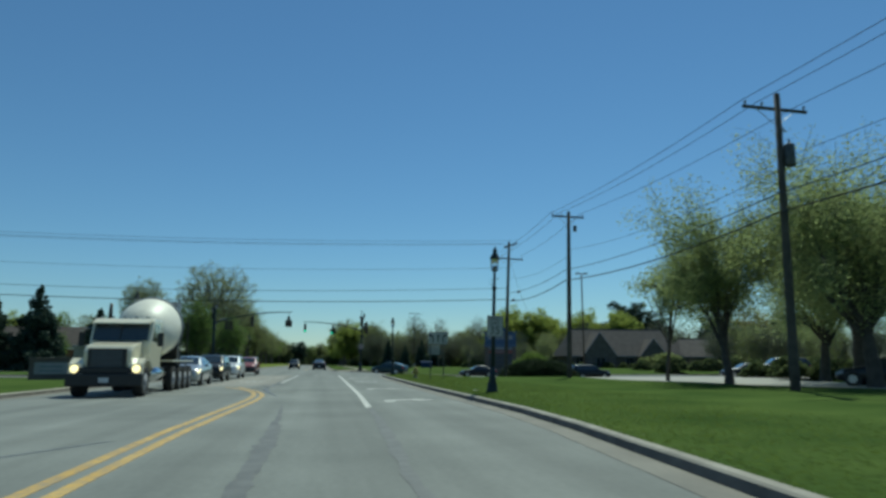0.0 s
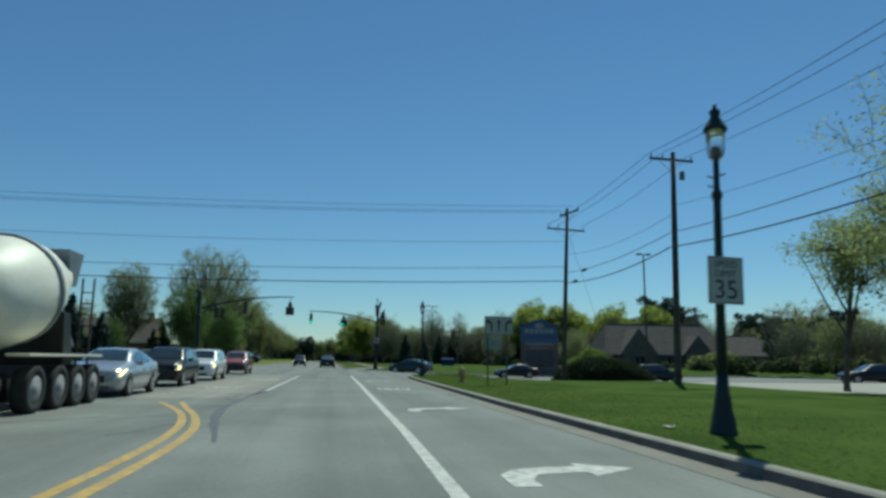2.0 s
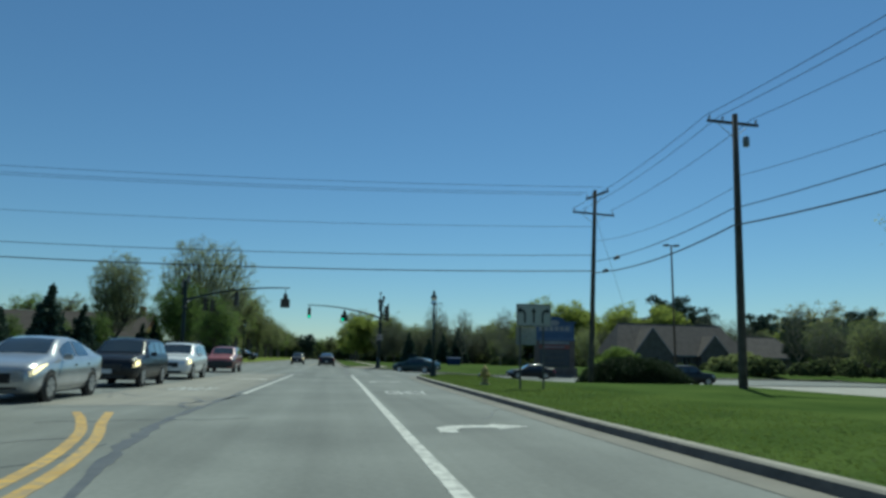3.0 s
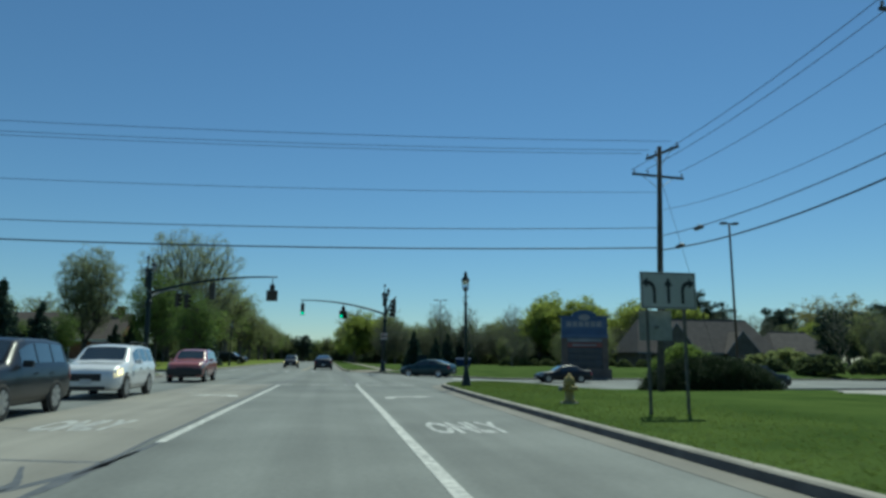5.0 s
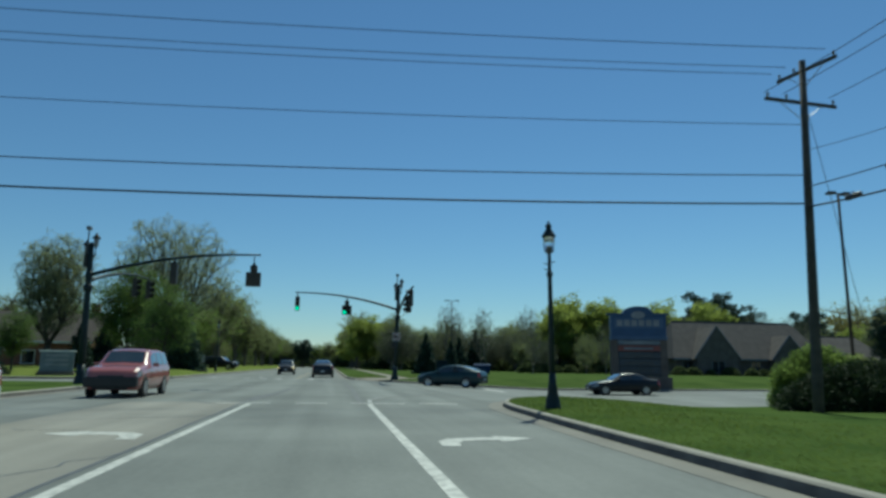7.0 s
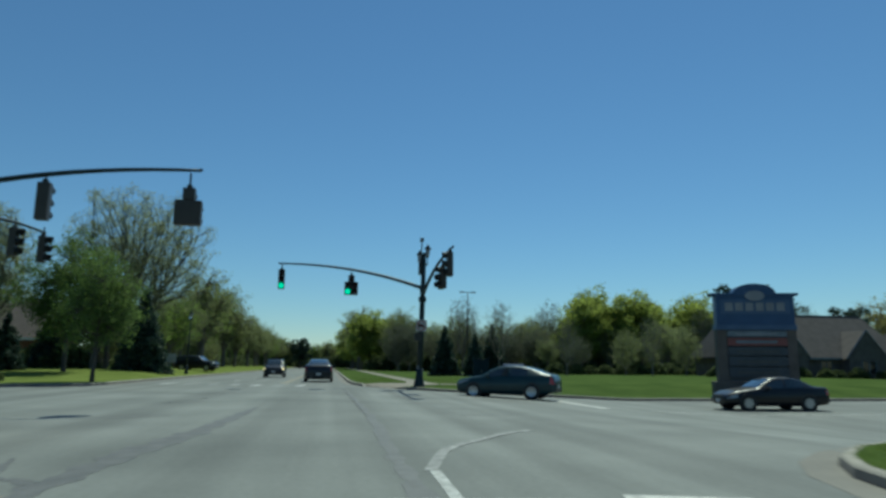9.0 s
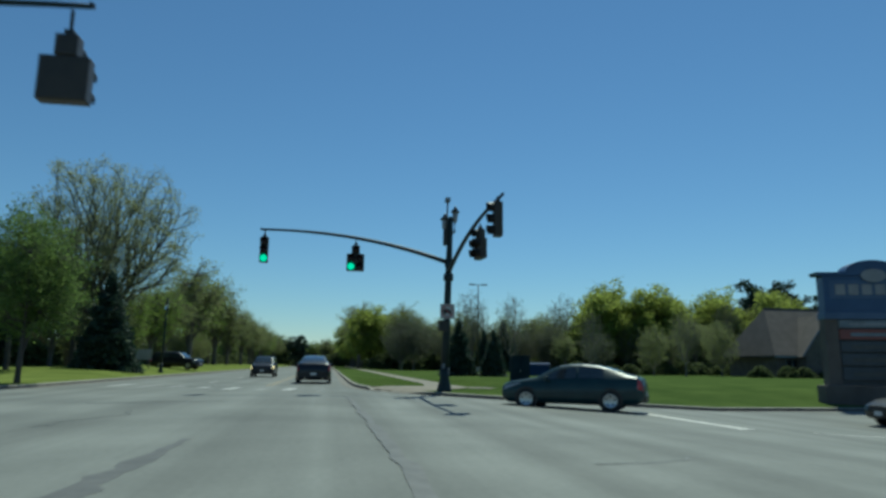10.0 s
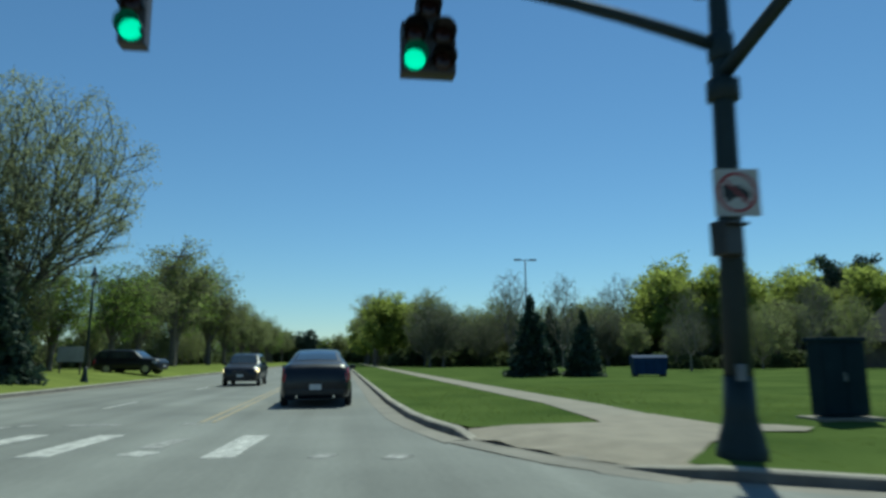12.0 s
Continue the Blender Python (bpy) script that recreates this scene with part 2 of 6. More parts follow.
def tube(bm, points, radii, sides=8):
    """A pipe along points, with a radius for each."""
    pts = [Vector(p) for p in points]
    if not isinstance(radii, (list, tuple)):
        radii = [radii] * len(pts)
    rings = []
    for i, p in enumerate(pts):
        d = (pts[min(i + 1, len(pts) - 1)] - pts[max(i - 1, 0)]).normalized()
        u = d.cross(Vector((0, 0, 1)))
        if u.length < 0.05:
            u = d.cross(Vector((1, 0, 0)))
        u.normalize()
        w = u.cross(d)
        rings.append([bm.verts.new(p + radii[i] * (math.cos(2 * math.pi * k / sides) * u + math.sin(2 * math.pi * k / sides) * w)) for k in range(sides)])
    for a, b in zip(rings, rings[1:]):
        for k in range(sides):
            bm.faces.new((a[k], a[(k + 1) % sides], b[(k + 1) % sides], b[k]))
    bm.faces.new(rings[0][::-1])
    bm.faces.new(rings[-1])
    return bm


def piped(points, radii, sides=8):
    return tube(bmesh.new(), points, radii, sides)


def prism(bm, outline, axis, lo, hi):
    """An outline of (u, v) pairs drawn out along an axis."""
    def put(u, v, w):
        return {"x": (w, u, v), "y": (u, w, v), "z": (u, v, w)}[axis]
    a = [bm.verts.new(put(u, v, lo)) for u, v in outline]
    b = [bm.verts.new(put(u, v, hi)) for u, v in outline]
    n = len(a)
    bm.faces.new(a)
    bm.faces.new(b[::-1])
    for i in range(n):
        bm.faces.new((a[i], b[i], b[(i + 1) % n], a[(i + 1) % n]))
    return bm


def prismed(outline, axis, lo, hi):
    return prism(bmesh.new(), outline, axis, lo, hi)


def lettering(name, text, size, material, parent, at, depth=0.004, stretch=1.0, bold=0.0):
    """Letters as a mesh, centred, in the local x-y plane of the pose at."""
    cu = bpy.data.curves.new(name, "FONT")
    cu.body, cu.size, cu.align_x, cu.align_y, cu.extrude = text, size, "CENTER", "CENTER", depth
    cu.offset = bold
    tmp = new(name, cu)
    me = bpy.data.meshes.new_from_object(tmp.evaluated_get(bpy.context.evaluated_depsgraph_get()))
    bpy.data.objects.remove(tmp)
    bpy.data.curves.remove(cu)
    me.materials.clear()
    me.materials.append(MATS[material])
    ob = new(name, me)
    ob.parent = parent
    ob.matrix_basis = at @ Matrix.Diagonal((1, stretch, 1, 1))
    return ob


# ------------------------------------------------------------------ ground
def ease(v, a, b):
    v = min(1.0, max(0.0, (v - a) / (b - a)))
    return v * v * (3 - 2 * v)


def road_z(x, y):
    """The cross street falls away to the right, with a dip before the car park."""
    return -0.045 * min(max(x - 3.0, 0.0), 13.0) * ease(y, 58, 82) - 0.42 * ease(x, 8, 16) * ease(y, 47, 62) * (1 - ease(y, 68, 82))


def lawn_z(x, y):
    """Lawns stand a kerb above the road, and rise again behind the cross street."""
    return road_z(x, y) * (1 - ease(y, 90.5, 95)) + 0.14 + 0.05 * noise.noise((x * 0.12, y * 0.12, 0)) * ease(abs(x + 3), 9, 14) + 0.5 * ease(-x, 12.4, 16.5) * ease(y, 104, 114)


def sheet(name, outline, step, height, material, kind="structure", label="", category=""):
    """A flat outline cut into cells and draped over a height."""
    bm = bmesh.new()
    f = bm.faces.new([bm.verts.new((x, y, 0)) for x, y in outline])
    f.normal_update()
    bmesh.ops.triangulate(bm, faces=[f])
    xs, ys = [p[0] for p in outline], [p[1] for p in outline]
    for k, lo, hi in ((0, min(xs), max(xs)), (1, min(ys), max(ys))):
        v = math.ceil(lo / step) * step
        while v < hi:
            if abs(v) < 130:
                no = (1, 0, 0) if k == 0 else (0, 1, 0)
                bmesh.ops.bisect_plane(bm, geom=bm.verts[:] + bm.edges[:] + bm.faces[:], plane_co=(v, v, 0), plane_no=no)
            v += step
    for v in bm.verts:
        v.co.z = height(v.co.x, v.co.y)
    bm.normal_update()
    for f in bm.faces:
        if f.normal.z < 0:
            f.normal_flip()
    me = bpy.data.meshes.new(name)
    bm.to_mesh(me)
    bm.free()
    me.materials.append(MATS[material])
    ob = new(name, me)
    return tagged(ob, label, category, kind=kind)


def resample(points, step):
    pts = [Vector((*p, 0)) for p in points]
    out = [pts[0]]
    for a, b in zip(pts, pts[1:]):
        n = max(1, int((b - a).length / step))
        out += [a.lerp(b, i / n) for i in range(1, n + 1)]
    return out


def swept(points, profile, height, step=2.0, sink=(0, 0)):
    """A profile of (sideways, up) pairs carried along a line; sideways is to the line's right. sink: metres over which its ends come up from the ground."""
    pts = resample(points, step)
    bm = bmesh.new()
    rows = []
    for i, p in enumerate(pts):
        d = (pts[min(i + 1, len(pts) - 1)] - pts[max(i - 1, 0)]).normalized()
        r = Vector((d.y, -d.x, 0))
        z = height(p.x, p.y)
        full = 1.0
        for far, end in zip(sink, (pts[0], pts[-1])):
            if far:
                full = min(full, 0.12 + (p - end).length / far)
        rows.append([bm.verts.new((p.x + r.x * s, p.y + r.y * s, z + (u * full if u > 0 else u))) for s, u in profile])
    for a, b in zip(rows, rows[1:]):
        for k in range(len(profile) - 1):
            bm.faces.new((a[k], a[k + 1], b[k + 1], b[k]))
    bm.faces.new(rows[0])
    bm.faces.new(rows[-1][::-1])
    return bm


KERB = [(0.0, -0.1), (0.0, 0.02), (0.02, 0.115), (0.05, 0.14), (0.16, 0.15), (0.18, 0.145), (0.18, -0.1)]
GUTTER = [(-0.46, -0.05), (-0.46, 0.006), (0.0, 0.004), (0.0, -0.05)]
NEAR_RIGHT = [(2.6, -60), (2.9, -4), (3.3, 2), (3.7, 5.6), (4.15, 10), (4.38, 14), (4.42, 22), (4.4, 30), (4.55, 40), (4.72, 50), (4.85, 54), (5.03, 58.0), (5.25, 59.6), (5.55, 60.6), (6.05, 62.05), (6.7, 63.05), (7.75, 64.05), (9.1, 64.9), (12, 66.0), (17, 67.2), (22, 68.6), (30, 70), (60, 73)]
FAR_RIGHT = [(60, 90), (30, 89.6), (16, 89.7), (9, 89.9), (6.4, 90.3), (5.0, 90.75), (4.0, 91.15), (3.0, 92.4), (2.2, 94.6), (1.8, 97), (1.62, 99.1), (1.5, 104), (1.5, 125), (1.6, 400)]
NEAR_LEFT = [(-40, 79.6), (-16, 79.8), (-12.6, 79.2), (-11.2, 77.4), (-10.7, 74.5), (-10.7, 62), (-11.2, 60.6), (-13, 59.6), (-30, 59.4)]
DRIVE_LEFT = [(-30, 50.4), (-13, 50.2), (-11.0, 49.2), (-10.5, 47.5), (-10.5, 20), (-10.6, -60)]
FAR_LEFT = [(-12, 400), (-12, 110), (-12, 97), (-12, 94), (-12.7, 92.4), (-14.2, 91.6), (-17, 91.3), (-40, 91.2)]

sheet("ground", [(-2500, -2500), (2500, -2500), (2500, 2500), (-2500, 2500)], 10, lambda x, y: -0.06 + 1.15 * road_z(x, y) - 0.1 * ease(abs(x), 60, 70) - 0.3 * ease(x, 0, 9) * ease(y, 56, 64) * (1 - ease(y, 91, 99)), "grass_soil", label="wide grassy ground under the whole place", category="ground")
road = sheet("road", [(-10.9, -60), (2.9, -60), (3.2, -4), (4.0, 5.6), (4.7, 14), (4.8, 52), (6, 60.5), (9, 64.0), (17, 66.4), (30, 69), (60, 72), (60, 91), (16, 90.2), (5.6, 91.4), (3.4, 93), (2.3, 97), (1.9, 104), (1.9, 400), (-12.3, 400), (-12.3, 94), (-14.4, 91.9), (-40, 91.6), (-40, 79.2), (-13, 78.6), (-11.2, 75), (-11.2, 60), (-30, 59), (-30, 51), (-11, 50)], 4, road_z, "asphalt", label="grey worn asphalt road with turn lanes and patched seams", category="road")


def kerb(n, line, sink):
    fine = 0.3 if max(sink) else 2.0
    k = link_mesh("kerb_%d" % n, swept(line, KERB, road_z, fine, sink), "kerb_concrete")
    tagged(k, "weathered grey concrete kerb along the grass", "kerb", kind="structure")
    # thin strip over the upright face; its dark colour paints the shade there
    part("kerb_face", swept(line, [(-0.003, -0.09), (-0.003, 0.02), (0.017, 0.116), (0.0172, 0.116), (0.0, 0.02), (0.0, -0.09)], road_z, fine, sink), "kerb_stained", k, "mottled kerb face with shade put into its colour")
    part("gutter", swept(line, GUTTER, road_z), "gutter_concrete", k)
    return k


def offset(line, d):
    pts = [Vector(p) for p in line]
    out = []
    for i, p in enumerate(pts):
        t = (pts[min(i + 1, len(pts) - 1)] - pts[max(i - 1, 0)]).normalized()
        out.append((p.x + t.y * d, p.y - t.x * d))
    return out


for n, (line, sink) in enumerate(((NEAR_RIGHT, (0, 0)), (FAR_RIGHT[:7] + [(3.42, 91.85)], (0, 1.3)), (FAR_RIGHT[8:], (1.1, 0)), (NEAR_LEFT, (0, 0)), (DRIVE_LEFT, (0, 0)), (FAR_LEFT, (0, 0))), 1):
    kerb(n, line, sink)
LAWNS = {
    1: offset(NEAR_RIGHT, 0.17)[:-2] + [(29.5, 64.5), (27, 60.5), (23.6, 56.5), (20.4, 52), (18.6, 46), (18.8, 38), (20.5, 28), (24, 20), (40, 14), (60, 12), (60, -60)],
    2: offset(FAR_RIGHT[:7], 0.17) + [(5.3, 92.9), (6.6, 94.0), (6.42, 97), (4.95, 97), (4.75, 95.55), (2.35, 95.42)] + offset(FAR_RIGHT[9:], 0.17) + [(60, 400)],
    3: offset(NEAR_LEFT, 0.17),
    4: offset(DRIVE_LEFT, 0.17) + [(-60, -60), (-60, 50.4)],
    5: offset(FAR_LEFT, 0.17) + [(-90, 92.4), (-90, 400)],
}
for n, outline in LAWNS.items():
    sheet("lawn_%d" % n, outline, 3, lawn_z, {2: "grass_spring", 5: "grass_pale"}.get(n, "grass_soil"), label="mown green lawn behind the kerb", category="lawn")
sheet("car_park", [(29.7, 64.4), (27.2, 60.4), (23.8, 56.4), (20.6, 51.9), (18.8, 46), (19.0, 38), (20.7, 28), (24.2, 20.2), (34, 17), (29, 30), (30, 40), (44, 46), (60, 48), (60, 69)], 3, lambda x, y: 0.1 + road_z(x, y), "concrete", label="pale concrete car park drive beyond the lawn", category="car park")
sheet("driveway", [(-11.3, 59.2), (-30, 59), (-30, 51), (-11.3, 50.6)], 4, lambda x, y: 0.02, "concrete", label="pale concrete driveway crossing the verge", category="driveway")


def ramp_z(x, y):
    near = min((Vector((x, y)) - Vector(p)).length for p in ((4.0, 91.2), (3.5, 91.7), (3.0, 92.4), (2.6, 93.4), (2.2, 94.6)))
    return road_z(x, y) * (1 - ease(y, 90.5, 95)) + 0.03 + 0.135 * ease(near, 0.1, 1.3)


tagged(link_mesh("ramp_apron", swept([(4.05, 91.1), (3.0, 92.4), (2.18, 94.7)], [(-0.38, 0.004), (0.0, 0.012), (0.1, 0.035), (0.3, 0.036)], road_z, 0.5), "gutter_concrete"), "dropped concrete kerb at the crossing ramp", "kerb", kind="structure")
sheet("crossing_ramp", [(3.05, 92.45), (4.05, 91.25), (5.3, 92.9), (6.6, 94.0), (6.42, 97), (4.95, 97), (4.75, 95.55), (2.3, 95.4), (2.25, 94.65)], 0.5, ramp_z, "ramp_brick", label="tan paved crossing ramp at the street corner", category="pavement")
sheet("sidewalk", [(4.97, 97.02), (6.4, 97.02), (6.58, 100), (6.55, 104), (6.5, 121), (6.7, 160), (6.7, 300), (5.5, 300), (5.5, 160), (5.35, 121), (5.3, 104), (5.35, 101)], 3, lambda x, y: lawn_z(x, y) + 0.015, "path_concrete", label="pale concrete sidewalk through the grass", category="sidewalk")
sheet("side_path", [(6.6, 93.95), (7.5, 93.85), (7.9, 94.2), (7.5, 94.6), (6.7, 95.0)], 1, lambda x, y: lawn_z(x, y) + 0.012, "path_concrete", label="narrow concrete path behind the corner", category="sidewalk")


def blades(name, n, x0, x1, y0, y1, inside, seed):
    """Short grass blades over a stretch of lawn."""
    rng = np.random.default_rng(seed)
    verts, faces = [], []
    while len(faces) < n:
        x, y = rng.uniform(x0, x1), rng.uniform(y0, y1)
        if not inside(x, y):
            continue
        z, a, h, w = lawn_z(x, y) - 0.01, rng.uniform(0, 6.3), rng.uniform(0.018, 0.045), rng.uniform(0.008, 0.02)
        lx, ly = rng.normal(0, 0.03), rng.normal(0, 0.03)
        k = len(verts)
        c, s = math.cos(a) * w, math.sin(a) * w
        verts += [(x - c, y - s, z), (x + c, y + s, z), (x + lx, y + ly, z + h)]
        faces.append((k, k + 1, k + 2))
    return tagged(raw(name, verts, faces, "grass_blade"), "short mown green grass blades", "grass", kind="stuff")


def kerb_x(y):
    for (xa, ya), (xb, yb) in zip(NEAR_RIGHT, NEAR_RIGHT[1:]):
        if ya <= y <= yb:
            return xa + (xb - xa) * (y - ya) / (yb - ya)
    return 99


blades("grass", 70000, 3.4, 11, 2, 64, lambda x, y: 0.15 < x - kerb_x(y) < 0.3 + 6 * abs(math.sin(x * 913.7 + y * 571.3)) ** 2, 4)
blades("grass", 14000, 1.7, 14, 90.5, 112, lambda x, y: (x > 6.75 + max(0, 96 - y) * 0.05 or (x < 4.9 and y > 96.2 and x > 2.1) or (x > 5.6 and y < 93)) and y > 90.95 and not (6.5 < x < 14 and 93.3 < y < 95.1), 5)

# ------------------------------------------------------------------ road markings
Z_PAINT = 0.005


def ribbon(name, points, width, material, lift=Z_PAINT, step=1.0):
    bm = swept(points, [(-width / 2, lift - 0.004), (-width / 2, lift), (width / 2, lift), (width / 2, lift - 0.004)], road_z, step)
    return part(name, bm, material, road)


def painted(name, outline, material, lift=Z_PAINT):
    bm = prismed(outline, "z", lift - 0.004, lift)
    return part(name, bm, material, road)


def bend(points, n=6):
    """A smooth line through points (Catmull-Rom)."""
    p = [Vector(q) for q in points]
    p = [2 * p[0] - p[1]] + p + [2 * p[-1] - p[-2]]
    out = []
    for a, b, c, d in zip(p, p[1:], p[2:], p[3:]):
        for i in range(n):
            t = i / n
            out.append(0.5 * (2 * b + (c - a) * t + (2 * a - 5 * b + 4 * c - d) * t * t + (3 * b - a - 3 * c + d) * t ** 3))
    return [tuple(v) for v in out + [p[-2]]]


ribbon("yellow_line", bend([(-2.64, -40), (-2.62, 5), (-2.52, 13), (-2.29, 20.5), (-2.42, 24.5), (-2.95, 27.6), (-3.6, 30), (-4.15, 32.2)]), 0.16, "yellow_paint")
ribbon("yellow_line", bend([(-2.96, -40), (-2.94, 5), (-2.84, 13), (-2.6, 20.5), (-2.74, 24.8), (-3.3, 28), (-4.05, 30.4), (-4.75, 32.2)]), 0.16, "yellow_paint")
ribbon("lane_line", [(0.98, 16.6), (1.13, 24), (1.22, 38), (1.28, 46), (1.32, 60.6)], 0.17, "white_paint")
ribbon("lane_line", [(-2.5, 39.0), (-2.45, 45), (-2.35, 55), (-2.3, 61)], 0.16, "white_paint")
for a, b in ((-3.3, -1.7), (-0.95, 0.02), (0.75, 2.45), (2.95, 4.1)):
    ribbon("stop_line", [(a, 61.3 - a * 0.02), (b, 61.25 - b * 0.08)], 0.26, "white_paint")
for x, y0, y1, w, worn in ((-1.4, 93.5, 96.2, 0.45, "worn_white"), (-2.66, 94.0, 94.35, 0.42, "worn_white"), (-2.6, 94.7, 95.9, 0.36, "faint_white"), (-3.95, 94.1, 96.8, 0.46, "worn_white"), (-5.27, 95.6, 97.1, 0.42, "worn_white"), (-6.7, 96.6, 98.9, 0.45, "faint_white"), (-8.1, 97.0, 99.9, 0.45, "faint_white"), (-9.6, 97.8, 100.7, 0.45, "worn_white"), (-0.1, 93.25, 93.6, 0.26, "faint_white"), (0.9, 93.0, 93.35, 0.3, "faint_white")):
    ribbon("crossing_bar", [(x - 0.08, y0), (x + 0.12, y1)], w, worn)
for a, b in ((-6.3, -6.0), (-5.4, -4.3), (-3.05, -2.75)):
    ribbon("stop_line", [(a, 98.9 - 0.1 * (a + 5)), (b, 98.9 - 0.1 * (b + 5))], 0.3, "faint_white")
ribbon("centre_line", [(-2.5, 99), (-2.35, 140), (-2.25, 380)], 0.1, "worn_yellow")
ribbon("centre_line", [(-2.75, 99), (-2.6, 140), (-2.5, 380)], 0.1, "worn_yellow")
for k in range(9):
    ribbon("lane_dash", [(-6.3, 104 + 12 * k), (-6.28, 107 + 12 * k)], 0.12, "worn_white")
ribbon("stop_line", [(10.5, 79.4), (10.4, 85.6)], 0.4, "white_paint")
ribbon("lane_line", [(12.2, 79.3), (40, 79.6)], 0.13, "white_paint")
ribbon("lane_line", [(1.36, 60.62), (1.44, 63.0)], 0.13, "worn_white")
ribbon("turn_guide", bend([(1.38, 63.0), (1.82, 64.7), (2.2, 65.5), (2.8, 66.35), (3.4, 67.25), (4.1, 67.95)]), 0.16, "faint_white")


def turn_arrow(x, y, way):
    """A bent turn arrow, its head to one side; way 1 is right, -1 left."""
    pts = [(-0.16, 0), (0.14, 0), (0.16, 0.45), (0.3, 0.8), (0.62, 0.9), (0.92, 0.92), (0.92, 0.62), (1.55, 1.14), (0.92, 1.66), (0.92, 1.38), (0.55, 1.36), (0.1, 1.2), (-0.12, 0.8)]
    painted("turn_arrow", [(x + way * u, y + v * 0.85) for u, v in pts][::way], "white_paint")


turn_arrow(1.8, 19.15, 1)
turn_arrow(1.88, 28.7, 1)
turn_arrow(1.95, 49.9, 1)
turn_arrow(-3.1, 51.2, -1)
for x, y in ((2.5, 40.6), (-4.5, 41.7)):
    lettering("road_word", "ONLY", 0.52, "worn_white", road, pose(x, y, 0.003), 0.001, 5.0, 0.02)
# sealed seams and cracks
rs = random.Random(7)
for pts, w in ((((-2.72, 34), (-2.66, 44), (-2.55, 61)), 0.07), (((-6, 4), (-3.4, 9.5)), 0.1), (((-8, 36), (-5.2, 37.5), (-2.6, 37)), 0.09), (((-7.6, 25), (-4.6, 27.5)), 0.1), (((-6.3, 39.4), (-5, 37.4)), 0.09)):
    ribbon("sealed_seam", [(x + rs.uniform(-0.05, 0.05), y) for x, y in bend(pts, 5)], w, "tar", 0.003)
for x, y, a, n in ((-3.6, 24, 70, 9), (-4.6, 30, 20, 9), (-5.4, 36.5, 100, 10), (-3.4, 41, 160, 8), (-4.4, 46, 75, 12), (-3.2, 52, 150, 7), (-5.8, 55, 30, 9), (-6.5, 43, 95, 12), (2.9, 31, 95, 9), (-4.8, 77, 85, 11), (3.5, 72, 40, 10), (-6.2, 84, 20, 10)):
    line = [(x, y)]
    for k in range(n):
        b = radians(a + rs.uniform(-35, 35))
        x, y = x + 0.4 * math.cos(b), y + 0.4 * math.sin(b)
        line.append((x, y))
    ribbon("crack", line, rs.uniform(0.02, 0.04), "tar", 0.0045, 0.3)


def tar_band(pts, widths, seed, material="tar_faded"):
    """A ragged patch of worn sealant of changing width."""
    line = [Vector(p) for p in bend(pts, 14)]
    n, left, right = len(line), [], []
    for i, p in enumerate(line):
        d = (line[min(i + 1, n - 1)] - line[max(i - 1, 0)]).normalized()
        u = i / (n - 1) * (len(widths) - 1)
        k = min(int(u), len(widths) - 2)
        w = widths[k] + (widths[k + 1] - widths[k]) * (u - k)
        for side, s in ((left, -1), (right, 1)):
            q = w * (0.5 + 0.55 * noise.noise((p.x * 2 + s * 9, p.y * 2.3, seed)))
            side.append((p.x + d.y * s * q, p.y - d.x * s * q))
    bm = bmesh.new()
    va = [[bm.verts.new((x, y, road_z(x, y) + 0.0035)) for x, y in e] for e in (left, right)]
    for i in range(n - 1):
        bm.faces.new((va[0][i], va[1][i], va[1][i + 1], va[0][i + 1]))
    return part("tar_patch", bm, material, road)


tar_band([(-1.8, 23), (-2.3, 26), (-2.6, 28.5), (-2.75, 31), (-2.7, 35), (-2.5, 39)], (0.07, 0.14, 0.24, 0.13, 0.12, 0.08), 1, "tar")
tar_band([(-2.6, 61.2), (-2.5, 63), (-2.4, 65.5), (-2.1, 68), (-1.9, 71.5), (-1.8, 75)], (0.2, 0.35, 0.5, 0.4, 0.3, 0.1), 2, "tar_grey")
tar_band([(-3.7, 64.6), (-3.3, 63.2), (-2.7, 62.6)], (0.06, 0.16, 0.2), 3, "tar_grey")
tar_band([(-5.6, 71), (-4.6, 71.3), (-3.4, 71.9)], (0.1, 0.3, 0.08), 4)
tar_band([(-4.4, 63), (-3.6, 61.5), (-3.2, 60.8)], (0.08, 0.16, 0.1), 5, "tar")
tar_band([(1.1, 61), (1.1, 64.5), (1.2, 70), (1.15, 78), (1.0, 88)], (0.24, 0.2, 0.22, 0.18, 0.16), 6, "tar_grey")
tar_band([(-4.6, 26.5), (-3.9, 27.6), (-3.3, 28.0)], (0.05, 0.16, 0.05), 7)
tar_band([(-6.2, 33), (-5.0, 33.6), (-3.4, 34.5)], (0.06, 0.2, 0.06), 8)
tar_band([(-4.6, 34.2), (-3.9, 35.3), (-3.2, 35.0), (-2.7, 36.4), (-2.55, 38)], (0.05, 0.13, 0.1, 0.15, 0.06), 11, "tar")
tar_band([(-3.5, 36.8), (-3.1, 35.6), (-3.3, 34.4), (-2.9, 33.2)], (0.05, 0.12, 0.14, 0.06), 12, "tar")
tar_band([(-0.95, 0.5), (-1.0, 3), (-1.05, 6), (-1.08, 9), (-1.15, 12.5), (-1.35, 18.3)], (0.12, 0.24, 0.2, 0.28, 0.16, 0.05), 9, "tar_worn")
tar_band([(0.52, -6), (0.62, 4), (0.86, 10.5), (0.98, 16)], (0.2, 0.17, 0.2, 0.12), 10, "tar_worn")
